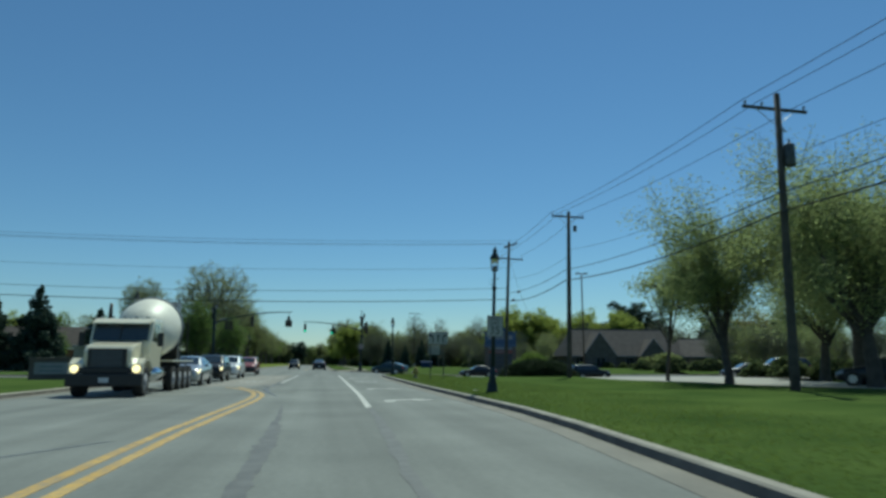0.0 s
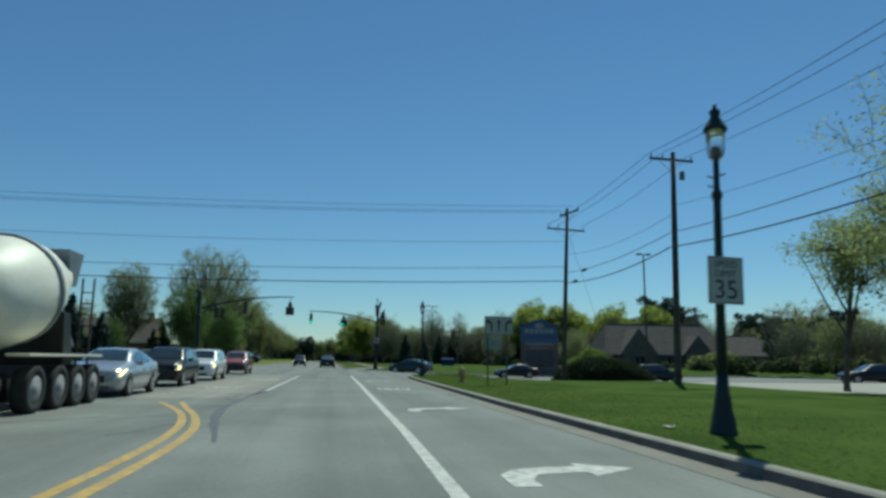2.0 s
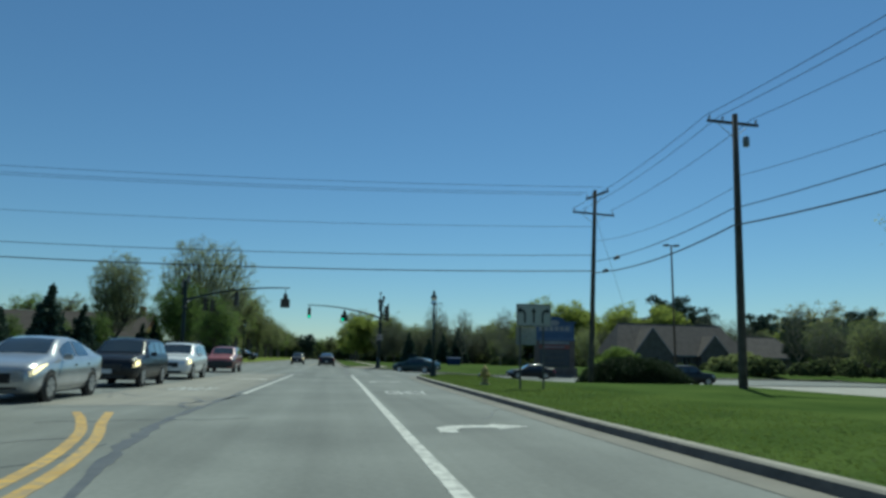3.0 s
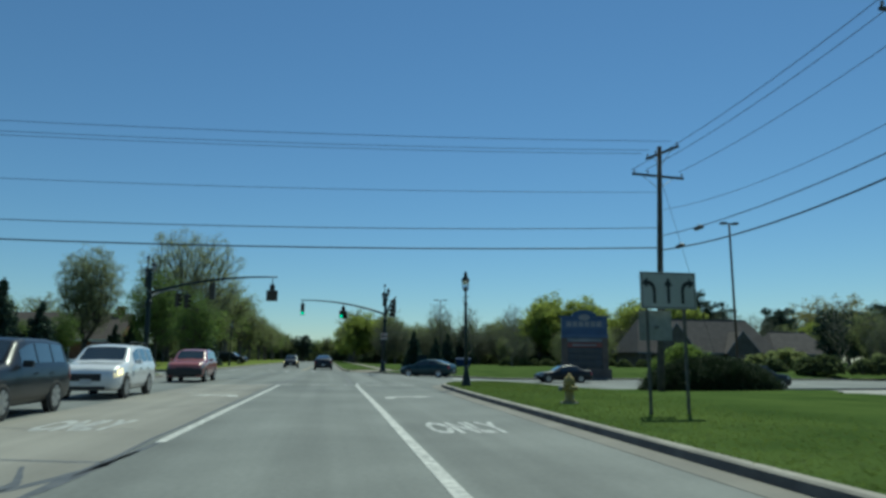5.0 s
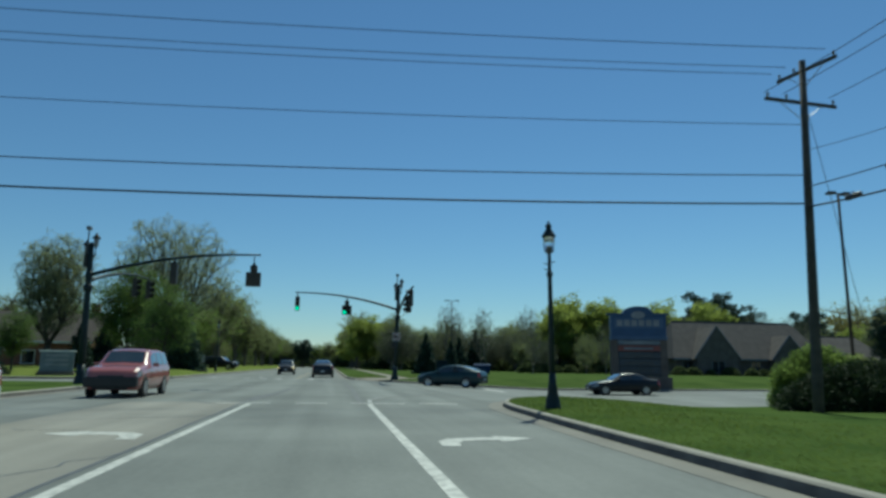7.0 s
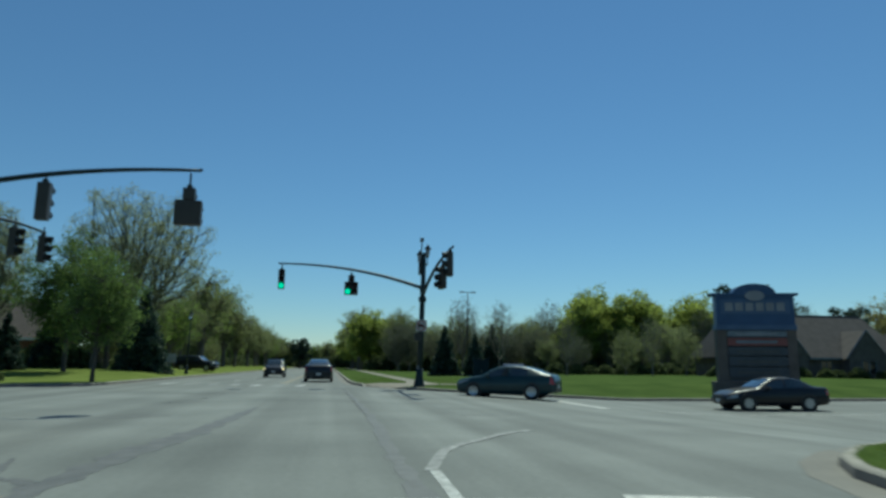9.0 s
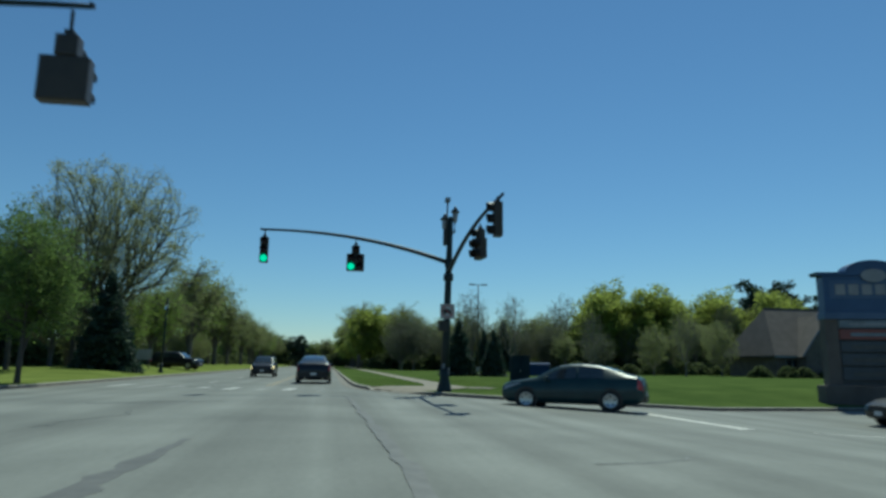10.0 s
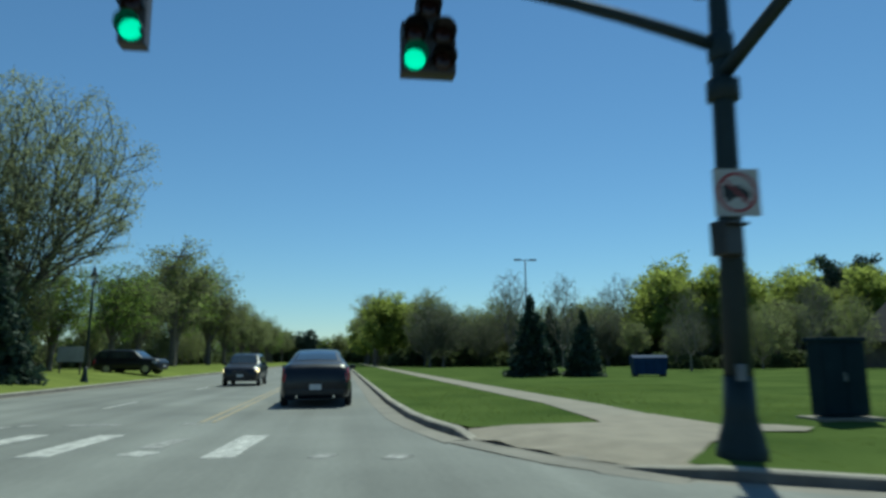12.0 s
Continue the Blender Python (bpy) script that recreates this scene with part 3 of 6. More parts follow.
part("turn_lane_slab", swept([(-2.74, 34), (-2.68, 44), (-2.58, 62)], [(-3.5, -0.002), (-3.5, 0.0022), (0, 0.0022), (0, -0.002)], road_z, 4), "turn_lane_concrete", road)


# ------------------------------------------------------------------ poles and wires
def utility_pole(x, y, h, arms, label, lean=1.4):
    """arms: (height, length, direction in degrees)."""
    p = thing("utility_pole", label, "utility pole", "utility poles", at=pose(x - 0.1, y, 0.1, 0, lean, 0))
    part("shaft", turned([(0.19, -0.9), (0.185, 1), (0.15, h * 0.6), (0.12, h)], 12), "pole_wood", p, smooth=True)
    for z, length, turn in arms:
        m = pose(0, 0, z, 0, 0, turn)
        bm = boxed(-length / 2, length / 2, 0.12, 0.22, -0.06, 0.06, 0.01)
        bm.transform(m)
        part("crossarm", bm, "pole_wood", p)
        for s in (-1, 1):
            bm = piped([(s * length * 0.3, 0.17, -0.05), (0, 0.1, -0.75)], 0.015, 5)
            bm.transform(m)
            part("brace", bm, "galvanised", p)
        for u in (-0.46, -0.2, 0.46):
            bm = turned([(0.02, 0.05), (0.02, 0.12), (0.06, 0.13), (0.04, 0.18), (0.055, 0.2), (0.03, 0.27)], 8, (u * length, 0.17, 0))
            bm.transform(m)
            part("insulator", bm, "insulator", p)
    return p


p1 = utility_pole(17.75, 21.65, 12.1, [(11.5, 2.95, 0)], "tall brown wooden utility pole with transformer on the lawn")
tr = part("transformer", turned([(0.19, 8.95), (0.21, 9.0), (0.21, 9.8), (0.17, 9.88), (0.06, 9.92)], 16, (0.26, -0.22, 0)), "transformer_grey", p1, "dark grey can transformer", True)
part("bushing", turned([(0.03, 9.88), (0.05, 9.96), (0.03, 10.12)], 8, (0.26, -0.2, 0)), "insulator", tr)
part("cutout", piped([(0.24, 0.1, 10.7), (0.34, 0.1, 10.5)], 0.04, 6), "insulator", tr)
p2 = utility_pole(17.31, 44.4, 12.2, [(11.85, 2.5, 0)], "tall brown wooden utility pole at the lawn edge")
part("junction_can", turned([(0.12, 10.7), (0.14, 10.72), (0.14, 11.1), (0.1, 11.15)], 10, (0.45, -0.1, 0)), "panel_grey", p2, "", True)
p3 = utility_pole(17.28, 61.25, 12.92, [(12.6, 2.6, -77), (11.27, 3.05, 0)], "tall corner utility pole with two crossarms behind bushes", 2.4)
part("guy_wire", piped([(0.1, 0, 11), (5.5, 3, 0)], 0.012, 4), "cable", p3)
utility_pole(16.4, -22, 11.1, [(10.8, 2.8, 0)], "brown wooden utility pole beside the lawn")
utility_pole(-36, 64, 12.75, [(12.45, 2.6, -77)], "brown wooden utility pole far across the road")


def wire(a, b, sag, r=0.014, name="overhead_wire", label="thin dark overhead power line between poles"):
    a, b = Vector(a), Vector(b)
    pts = []
    for i in range(13):
        t = i / 12
        q = a.lerp(b, t)
        q.z -= 4 * sag * t * (1 - t)
        pts.append(q)
    return tagged(link_mesh(name, piped(pts, r, 5), "cable", smooth=True), label, "cable", "overhead wires")


line = [(16.4, -22, 11.2, 2.8), (17.75, 21.65, 11.87, 2.95), (17.31, 44.4, 12.2, 2.5), (17.5, 61.25, 11.65, 3.05)]
for a, b in zip(line, line[1:]):
    for u in (-0.46, -0.2, 0.46):
        wire((a[0] + u * a[3], a[1] + 0.17, a[2]), (b[0] + u * b[3], b[1] + 0.17, b[2]), 0.5 if b[1] < 30 else 0.3)
    wire((a[0] + 0.15, a[1], 9.0), (b[0] + 0.15, b[1], 9.4), 0.5, 0.012)
    for z, r, s in ((7.9, 0.022, 0.35), (7.15, 0.035, 0.45)):
        wire((a[0] - 0.18, a[1], z), (b[0] - 0.18, b[1], z), s, r, "telephone_cable", "thick black telephone cable between poles")
for u in (-0.46, -0.2, 0.46):
    wire((17.5 + 0.225 * u * 2.6, 61.25 - 0.97 * u * 2.6, 12.95), (-36 + 0.6 * u, 64 - 2.5 * u, 12.8), 0.45)
wire((17.5, 61.25, 10.4), (-36, 64, 10.3), 0.5)
wire((17.45, 61.25, 8.4), (-36, 64, 8.3), 0.55, 0.022, "telephone_cable", "thick black telephone cable across the road")
wire((17.45, 61.25, 7.3), (-36, 64, 7.4), 0.55, 0.036, "telephone_cable", "thick black telephone cable across the road")
for y, z in ((59.0, 7.02), (57.2, 7.62)):
    c = thing("splice_case", "black splice case hung on a telephone cable", "cable box", at=pose(17.4, y, z))
    part("case", turned([(0.03, -0.36), (0.1, -0.3), (0.1, 0.3), (0.03, 0.36)], 10, axis="y"), "black_metal", c, "", True)
    part("clamp", boxed(-0.02, 0.02, -0.04, 0.04, 0.08, 0.16), "galvanised", c)


# ------------------------------------------------------------------ street lamps
def street_lamp(x, y, h=5.33, label="dark green cast street lamp with a glass lantern", z=0.14, lean=0.9):
    p = thing("street_lamp", label, "street lamp", "street lamps", at=pose(x - 0.04, y, z, 0, lean, 0))
    s = h / 5.33
    part("base", turned([(0.21, -0.1), (0.21, 0.05), (0.195, 0.09), (0.175, 0.25), (0.13, 0.42), (0.135, 0.46), (0.105, 0.62), (0.09, 0.9)], 16), "black_green_metal", p, "", True)
    part("shaft", turned([(0.085, 0.88), (0.066, 2.6 * s), (0.06, 3.7 * s), (0.05, 3.82 * s), (0.047, 4.38 * s)], 12), "black_green_metal", p, "", True)
    part("collar", turned([(0.06, 3.68 * s), (0.085, 3.73 * s), (0.088, 3.79 * s), (0.055, 3.86 * s)], 16), "black_green_metal", p, "", True)
    for sx, z in ((-1, 4.06), (1, 4.12), (-1, 3.9)):
        part("bracket", piped([(sx * 0.03, 0, z * s), (sx * 0.13, 0, z * s), (sx * 0.15, 0, (z + 0.03) * s)], [0.016, 0.012, 0.016], 6), "black_green_metal", p)
    part("lamp_holder", turned([(0.05, 4.36 * s), (0.06, 4.42 * s), (0.055, 4.56 * s), (0.02, 4.6 * s)], 12), "black_green_metal", p, "", True)
    lan = part("lantern", turned([(0.06, 4.38 * s), (0.115, 4.41 * s), (0.145, 4.5 * s), (0.155, 4.66 * s), (0.152, 4.87 * s)], 16), "lamp_glass", p, "clear glass lantern globe", True)
    for k in range(4):
        a = k * math.pi / 2 + 0.3
        part("rib", piped([(0.09 * math.cos(a), 0.09 * math.sin(a), 4.39 * s), (0.15 * math.cos(a), 0.15 * math.sin(a), 4.5 * s), (0.16 * math.cos(a), 0.16 * math.sin(a), 4.88 * s)], 0.008, 5), "black_green_metal", lan)
    part("roof", turned([(0.186, 4.85 * s), (0.19, 4.9 * s), (0.17, 4.93 * s), (0.13, 5.0 * s), (0.085, 5.08 * s), (0.065, 5.11 * s), (0.09, 5.17 * s), (0.085, 5.21 * s), (0.045, 5.24 * s), (0.03, 5.27 * s), (0.035, 5.3 * s), (0.008, 5.34 * s)], 16), "black_green_metal", p, "", True)
    return p


street_lamp(5.84, 22.2, label="dark green cast street lamp carrying a speed limit sign", lean=1.8)
street_lamp(5.85, 56.6, 4.95, label="dark green cast street lamp near the corner kerb", lean=-0.5)
street_lamp(-11.9, 43.2, 5.5, label="dark green cast street lamp across the road")
ped = thing("speed_limit_sign", "white speed limit sign strapped to a lamp post", "road sign", at=pose(5.89, 22.06, 2.5, 0, 1.8, 0))
part("plate", boxed(-0.3, 0.3, -0.012, 0, -0.375, 0.375, 0.002), "white_sign", ped)
for z0, z1, x0, x1 in ((0.345, 0.355, -0.28, 0.28), (-0.355, -0.345, -0.28, 0.28)):
    part("border", boxed(x0, x1, -0.015, -0.0125, z0, z1), "sign_black", ped)
for x in (-0.275, 0.275):
    part("border", boxed(x - 0.005, x + 0.005, -0.015, -0.0125, -0.344, 0.344), "sign_black", ped)
for t, z, s in (("SPEED", 0.25, 0.15), ("LIMIT", 0.1, 0.15), ("35", -0.16, 0.42)):
    lettering("word", t, s, "sign_black", ped, pose(0, -0.0145, z, 90, 0, 0), 0.0015)
for z in (-0.25, 0.25):
    part("strap", turned([(0.085, z - 0.015), (0.09, z - 0.015), (0.09, z + 0.015), (0.085, z + 0.015)], 12, (0, 0.13, 0)), "galvanised", ped)

# lane use sign
ls = thing("lane_use_sign", "white lane direction sign with three black arrows on posts", "road sign", at=pose(7.17, 41.54, 0.14))
part("plate", boxed(-0.65, 0.65, -0.015, 0, 2.22, 3.02, 0.003), "white_sign", ls)
for z in (2.25, 2.99):
    part("border", boxed(-0.62, 0.62, -0.0185, -0.0155, z - 0.008, z + 0.008), "sign_black", ls)
for x in (-0.612, 0.612):
    part("border", boxed(x - 0.008, x + 0.008, -0.0185, -0.0155, 2.26, 2.98), "sign_black", ls)
straight = [(-0.035, 0), (0.035, 0), (0.035, 0.38), (0.1, 0.38), (0, 0.56), (-0.1, 0.38), (-0.035, 0.38)]
hook = [(-0.035, 0), (0.035, 0), (0.035, 0.28), (0.06, 0.36), (0.12, 0.4), (0.15, 0.4), (0.15, 0.33), (0.28, 0.44), (0.15, 0.56), (0.15, 0.49), (0.08, 0.48), (0.0, 0.42), (-0.035, 0.32)]
for x, o, w in ((-0.33, hook, -1), (0.0, straight, 1), (0.33, hook, 1)):
    part("arrow", prismed([(x + w * u, 2.34 + v) for u, v in o], "y", -0.0195, -0.0155), "sign_black", ls)
for x in (-0.5, 0.36):
    part("post", boxed(x - 0.03, x + 0.03, 0.002, 0.045, -0.2, 2.9), "post_dark", ls)
bk = thing("road_sign", "grey back of a road sign on a thin post", "road sign", at=pose(6.95, 41.75, 0.14))
part("plate", boxed(-0.38, 0.38, 0, 0.006, 1.55, 2.2, 0.002), "galvanised", bk)
part("bracket", boxed(-0.02, 0.02, -0.2, -0.002, 1.8, 1.86), "galvanised", bk)

# paper scrap on the lawn
bm = bmesh.new()
grid = [[bm.verts.new((0.05 * i - 0.12, 0.045 * j - 0.1, 0.035 + 0.03 * noise.noise((i * 0.9, j * 0.8, 3)))) for j in range(5)] for i in range(6)]
for a, b in zip(grid, grid[1:]):
    for j in range(4):
        bm.faces.new((a[j], a[j + 1], b[j + 1], b[j]))
bmesh.ops.solidify(bm, geom=bm.faces[:], thickness=0.004)
scrap = link_mesh("paper_scrap", bm, "trim_white")
scrap.matrix_world = pose(5.41, 23.19, lawn_z(5.41, 23.19), 0, 0, 25)
tagged(scrap, "crumpled white paper scrap lying on the lawn", "litter")

# hydrant
hy = thing("fire_hydrant", "yellow fire hydrant on a small concrete pad", "fire hydrant", at=pose(6.23, 45.23, 0.12))
part("pad", boxed(-0.19, 0.19, -0.19, 0.19, -0.05, 0.05, 0.01), "concrete", hy, "grey concrete pad")
part("barrel", turned([(0.16, 0.05), (0.17, 0.09), (0.12, 0.1), (0.12, 0.46), (0.16, 0.48), (0.16, 0.53), (0.13, 0.54)], 16), "hydrant_yellow", hy, "", True)
part("bonnet", turned([(0.15, 0.54), (0.15, 0.58), (0.13, 0.65), (0.08, 0.71), (0.04, 0.73), (0.035, 0.8), (0.0, 0.8)], 16), "hydrant_yellow", hy, "", True)
for ax, lo, hi, r in (("x", -0.22, -0.1, 0.06), ("x", 0.1, 0.22, 0.06), ("y", -0.24, -0.1, 0.075)):
    part("nozzle", turned([(r, lo), (r, hi)], 10, (0, 0, 0.4), ax), "hydrant_yellow", hy, "", True)
part("cap", turned([(0.07, -0.27), (0.07, -0.21)], 8, (0, 0, 0.4), "x"), "panel_grey", hy, "blue-grey cap", True)


# ------------------------------------------------------------------ traffic signals
def lens(parent, x, z, lit=False):
    """One signal section's lens and visor, facing -y."""
    bm = turned([(0.145, -0.135), (0.13, -0.16), (0.08, -0.175), (0.0, -0.18)], 20, (x, 0, z), "y")
    part("lens", bm, "lit_green" if lit else "dark_lens", parent, "glowing green lens" if lit else "", True)
    bm = bmesh.new()
    rows = []
    for y in (-0.13, -0.36):
        rows.append([bm.verts.new((x + 0.165 * math.cos(a), y + (0.1 * (1 - math.sin(a)) / 2 if y < -0.2 else 0), z + 0.165 * math.sin(a))) for a in [math.radians(-30 + 240 * k / 14) for k in range(15)]])
    for k in range(14):
        bm.faces.new((rows[0][k], rows[0][k + 1], rows[1][k + 1], rows[1][k]))
    bmesh.ops.solidify(bm, geom=bm.faces[:], thickness=0.012)
    part("visor", bm, "black_metal", parent)


def signal_head(kind, at, lit, label, hang=0.4):
    """A hanging signal head centred on its pose, facing its -y."""
    h = thing("traffic_light", label, "traffic light", "traffic lights", at=at)
    if kind == "three":
        cells = [(0, 0.36, False), (0, 0, False), (0, -0.36, lit)]
        part("housing", boxed(-0.17, 0.17, -0.13, 0.13, -0.54, 0.54, 0.03), "brown_metal", h)
        top = 0.54
    else:
        cells = [(0, 0.37, False), (-0.19, 0.0, False), (0.19, 0.0, False), (-0.19, -0.36, lit), (0.19, -0.36, False)]
        part("housing", boxed(-0.37, 0.37, -0.13, 0.13, -0.54, 0.185, 0.03), "brown_metal", h)
        part("upper_housing", boxed(-0.17, 0.17, -0.13, 0.13, 0.19, 0.55, 0.03), "brown_metal", h)
        top = 0.55
    for x, z, l in cells:
        lens(h, x, z, l)
    part("hanger", piped([(0, 0, top - 0.02), (0, 0, top + hang)], 0.03, 8), "black_metal", h)
    part("hanger_clamp", boxed(-0.07, 0.07, -0.07, 0.07, top, top + 0.1, 0.01), "black_metal", h)
    return h


def mast(x, y, z, h, arms, joint=5.35, lean=1.5, label="dark green signal pole with two curved mast arms"):
    p = thing("signal_pole", label, "signal pole", "signal poles", at=pose(x - 0.1, y, z, 0, lean, 0))
    part("base", turned([(0.31, -0.3), (0.31, 0.06), (0.29, 0.1), (0.275, 0.2), (0.225, 0.36), (0.215, 0.4), (0.2, 0.5), (0.185, 0.95)], 16), "black_green_metal", p, "", True)
    part("shaft", turned([(0.18, 0.9), (0.155, 3), (0.14, joint), (0.115, h - 0.9), (0.1, h - 0.85)], 16), "black_green_metal", p, "", True)
    part("arm_clamp", turned([(0.16, joint - 0.2), (0.175, joint - 0.16), (0.175, joint + 0.14), (0.16, joint + 0.18)], 16), "black_green_metal", p, "", True)
    for tx, ty, low, rise in arms:
        pts = [(tx * u, ty * u, joint - low + tx * u * math.sin(radians(lean)) + rise * (1 - (1 - u) ** 2.2)) for u in [k / 12 for k in range(13)]]
        part("mast_arm", piped(pts, [0.1 - 0.055 * k / 12 for k in range(13)], 10), "black_green_metal", p, "", True)
        part("end_cap", turned([(0.05, -0.02), (0.05, 0.05)], 8, pts[-1]), "black_metal", p)
    part("collar", turned([(0.16, joint - 0.78), (0.215, joint - 0.75), (0.215, joint - 0.5), (0.16, joint - 0.46)], 16), "black_green_metal", p, "", True)
    part("pole_cap", turned([(0.1, h - 0.85), (0.11, h - 0.8), (0.05, h - 0.72), (0.01, h - 0.7)], 12), "black_green_metal", p, "", True)
    for dx, dy, z0 in ((-0.24, 0.06, h - 1.3), (0.2, 0.02, h - 0.95)):
        part("detector_stem", piped([(dx * 0.5, dy, z0 - 0.5), (dx, dy, z0 - 0.42), (dx, dy, z0)], 0.05, 8), "black_metal", p)
        part("detector", turned([(0.06, z0), (0.1, z0 + 0.04), (0.13, z0 + 0.42), (0.1, z0 + 0.44)], 12, (dx, dy, 0)), "panel_pale", p, "pale signal detector", True)
        part("detector_cap", turned([(0.19, z0 + 0.42), (0.19, z0 + 0.48), (0.08, z0 + 0.58), (0.07, z0 + 0.66), (0.02, z0 + 0.7)], 12, (dx, dy, 0)), "black_metal", p, "", True)
    part("camera_riser", piped([(-0.16, -0.05, h - 1.6), (-0.16, -0.05, h - 0.1)], 0.035, 8), "black_metal", p)
    part("detector_camera", boxed(-0.26, -0.06, -0.2, 0.12, h - 0.1, h + 0.08, 0.02), "panel_grey", p)
    part("junction_box", boxed(-0.28, -0.12, -0.12, 0.12, h - 2.0, h - 1.3, 0.02), "black_metal", p)
    return p


SP2, SP1 = (5.14, 91.75), (-11.8, 75.16)
mast(*SP2, 0.1, 8.1, [(-7.95, 0.73, 0.0, 1.25), (0.15, -8.35, 0.42, 1.32)])
mast(*SP1, 0.12, 7.75, [(8.3, -0.5, 0.0, 1.25), (0.5, 9.0, 0.3, 1.25)], lean=-0.8, label="dark green signal pole across the road with mast arms")
GREEN = "bronze traffic light on a mast arm showing green"
signal_head("three", pose(-2.58, 92.47, 5.82), True, GREEN, 0.35)
signal_head("five", pose(1.23, 92.3, 5.57), True, "five-lamp bronze traffic light showing green", 0.22)
signal_head("five", pose(5.5, 87.1, 5.45, 0, 0, -84), False, "five-lamp bronze traffic light facing the side street", 0.2)
signal_head("three", pose(5.25, 83.6, 5.6, 0, 0, -90), False, "unlit bronze traffic light facing the side street", 0.2)
signal_head("five", pose(-3.96, 74.66, 5.62, 0, 0, 180), False, "five-lamp traffic light seen from its dark back", 0.45)
signal_head("three", pose(-7.9, 74.9, 5.65, 0, 0, 180), False, "traffic light seen from its dark back", 0.3)
signal_head("three", pose(-11.6, 81.8, 5.6, 0, 0, 90), False, "unlit traffic light facing the cross street", 0.35)
signal_head("three", pose(-11.3, 83.6, 5.65, 0, 0, 90), False, "unlit traffic light facing the cross street", 0.35)
nt = thing("no_trucks_sign", "white no trucks sign with red ring on the pole", "road sign", at=pose(5.1, 91.53, 3.36, 0, 0, -6))
part("plate", boxed(-0.3, 0.3, -0.01, 0, -0.31, 0.31, 0.003), "white_sign", nt)
bm = bmesh.new()
rim = [[bm.verts.new((r * math.cos(2 * math.pi * k / 28), y, r * math.sin(2 * math.pi * k / 28))) for r, y in ((0.265, -0.0105), (0.265, -0.0142), (0.225, -0.0142), (0.225, -0.0105))] for k in range(28)]
for a, b in zip(rim, rim[1:] + rim[:1]):
    for j in range(4):
        bm.faces.new((a[j], a[(j + 1) % 4], b[(j + 1) % 4], b[j]))
part("ring", bm, "sign_red", nt)
part("slash", prismed([(-0.172, 0.148), (-0.148, 0.172), (0.172, -0.148), (0.148, -0.172)], "y", -0.0175, -0.0145), "sign_red", nt)
for wx in (-0.11, 0.1):
    part("truck_wheel", turned([(0.042, -0.0142), (0.042, -0.0105)], 14, (wx, 0, -0.085), "y"), "sign_black", nt)
part("truck_symbol", prismed([(-0.18, -0.07), (0.17, -0.07), (0.17, 0.0), (0.09, 0.06), (0.05, 0.06), (0.05, 0.09), (-0.18, 0.09)], "y", -0.0142, -0.0105), "sign_black", nt)
pd = thing("pedestrian_signal", "black pedestrian signal box on the pole", "pedestrian signal", at=pose(4.93, 91.55, 2.75, 0, 0, 20))
part("housing", boxed(-0.2, 0.16, -0.14, 0.1, -0.22, 0.22, 0.03), "black_metal", pd)
part("visor", boxed(-0.2, 0.16, -0.22, -0.145, 0.16, 0.2, 0.01), "black_metal", pd)
part("push_button", boxed(-0.05, 0.05, -0.1, -0.02, -1.75, -1.55, 0.01), "panel_grey", pd)

# utility cabinet
gb = thing("utility_cabinet", "dark green metal utility cabinet on a concrete pad", "utility cabinet", at=pose(9.35, 95.4, 0.14))
part("pad", boxed(-0.68, 0.58, -0.44, 0.3, -0.1, 0.05, 0.015), "path_concrete", gb, "grey concrete pad")
part("body", boxed(-0.5, 0.4, -0.3, 0.1, 0.07, 1.42, 0.02), "cabinet_green", gb)
part("lid", boxed(-0.54, 0.44, -0.34, 0.14, 1.42, 1.5, 0.02), "cabinet_green", gb)
for x in (-0.48, -0.035):
    part("door", boxed(x, x + 0.42, -0.322, -0.302, 0.12, 1.36, 0.006), "cabinet_green", gb)
part("handle", boxed(-0.09, -0.06, -0.35, -0.324, 0.7, 0.85, 0.005), "galvanised", gb)


# ------------------------------------------------------------------ car park lamps
def lot_lamp(x, y, h, label, reach=0.95):
    p = thing("car_park_lamp", label, "lamp post", "car park lamps", at=pose(x, y, 0.1))
    part("footing", turned([(0.3, -0.2), (0.3, 0.7), (0.27, 0.74)], 14), "concrete", p, "grey concrete footing", True)
    part("pole", turned([(0.1, 0.72), (0.075, h - 0.1)], 10), "brown_metal", p, "", True)
    part("crossbar", boxed(0.1 - reach, reach - 0.1, -0.04, 0.04, h - 0.14, h - 0.06), "brown_metal", p)
    for s in (-1, 1):
        part("lamp_head", boxed(s * reach - 0.44 * reach, s * reach + 0.44 * reach, -0.22, 0.22, h - 0.16, h, 0.03), "brown_metal", p)
    return p


lot_lamp(30.9, 75.3, 12.0, "tall twin-headed car park lamp", 0.5)
lot_lamp(22.1, 161.5, 13.1, "tall twin-headed car park lamp far behind trees")

street_lamp(-12.95, 121.5, 6.2, label="dark green cast street lamp on the far verge")

# ------------------------------------------------------------------ trees
def limb_mesh(segments, sides=5):
    """Tapered limbs; segments: lists of (point, radius)."""
    verts, faces = [], []
    for chain in segments:
        rings = []
        for i, (p, r) in enumerate(chain):
            d = (chain[min(i + 1, len(chain) - 1)][0] - chain[max(i - 1, 0)][0]).normalized()
            u = d.cross(Vector((0.3, 1, 0.1))).normalized()
            w = u.cross(d)
            k = len(verts)
            for j in range(sides):
                a = 2 * math.pi * j / sides
                verts.append(tuple(p + r * (math.cos(a) * u + math.sin(a) * w)))
            rings.append(k)
        for a, b in zip(rings, rings[1:]):
            for j in range(sides):
                faces.append((a + j, a + (j + 1) % sides, b + (j + 1) % sides, b + j))
    return verts, faces


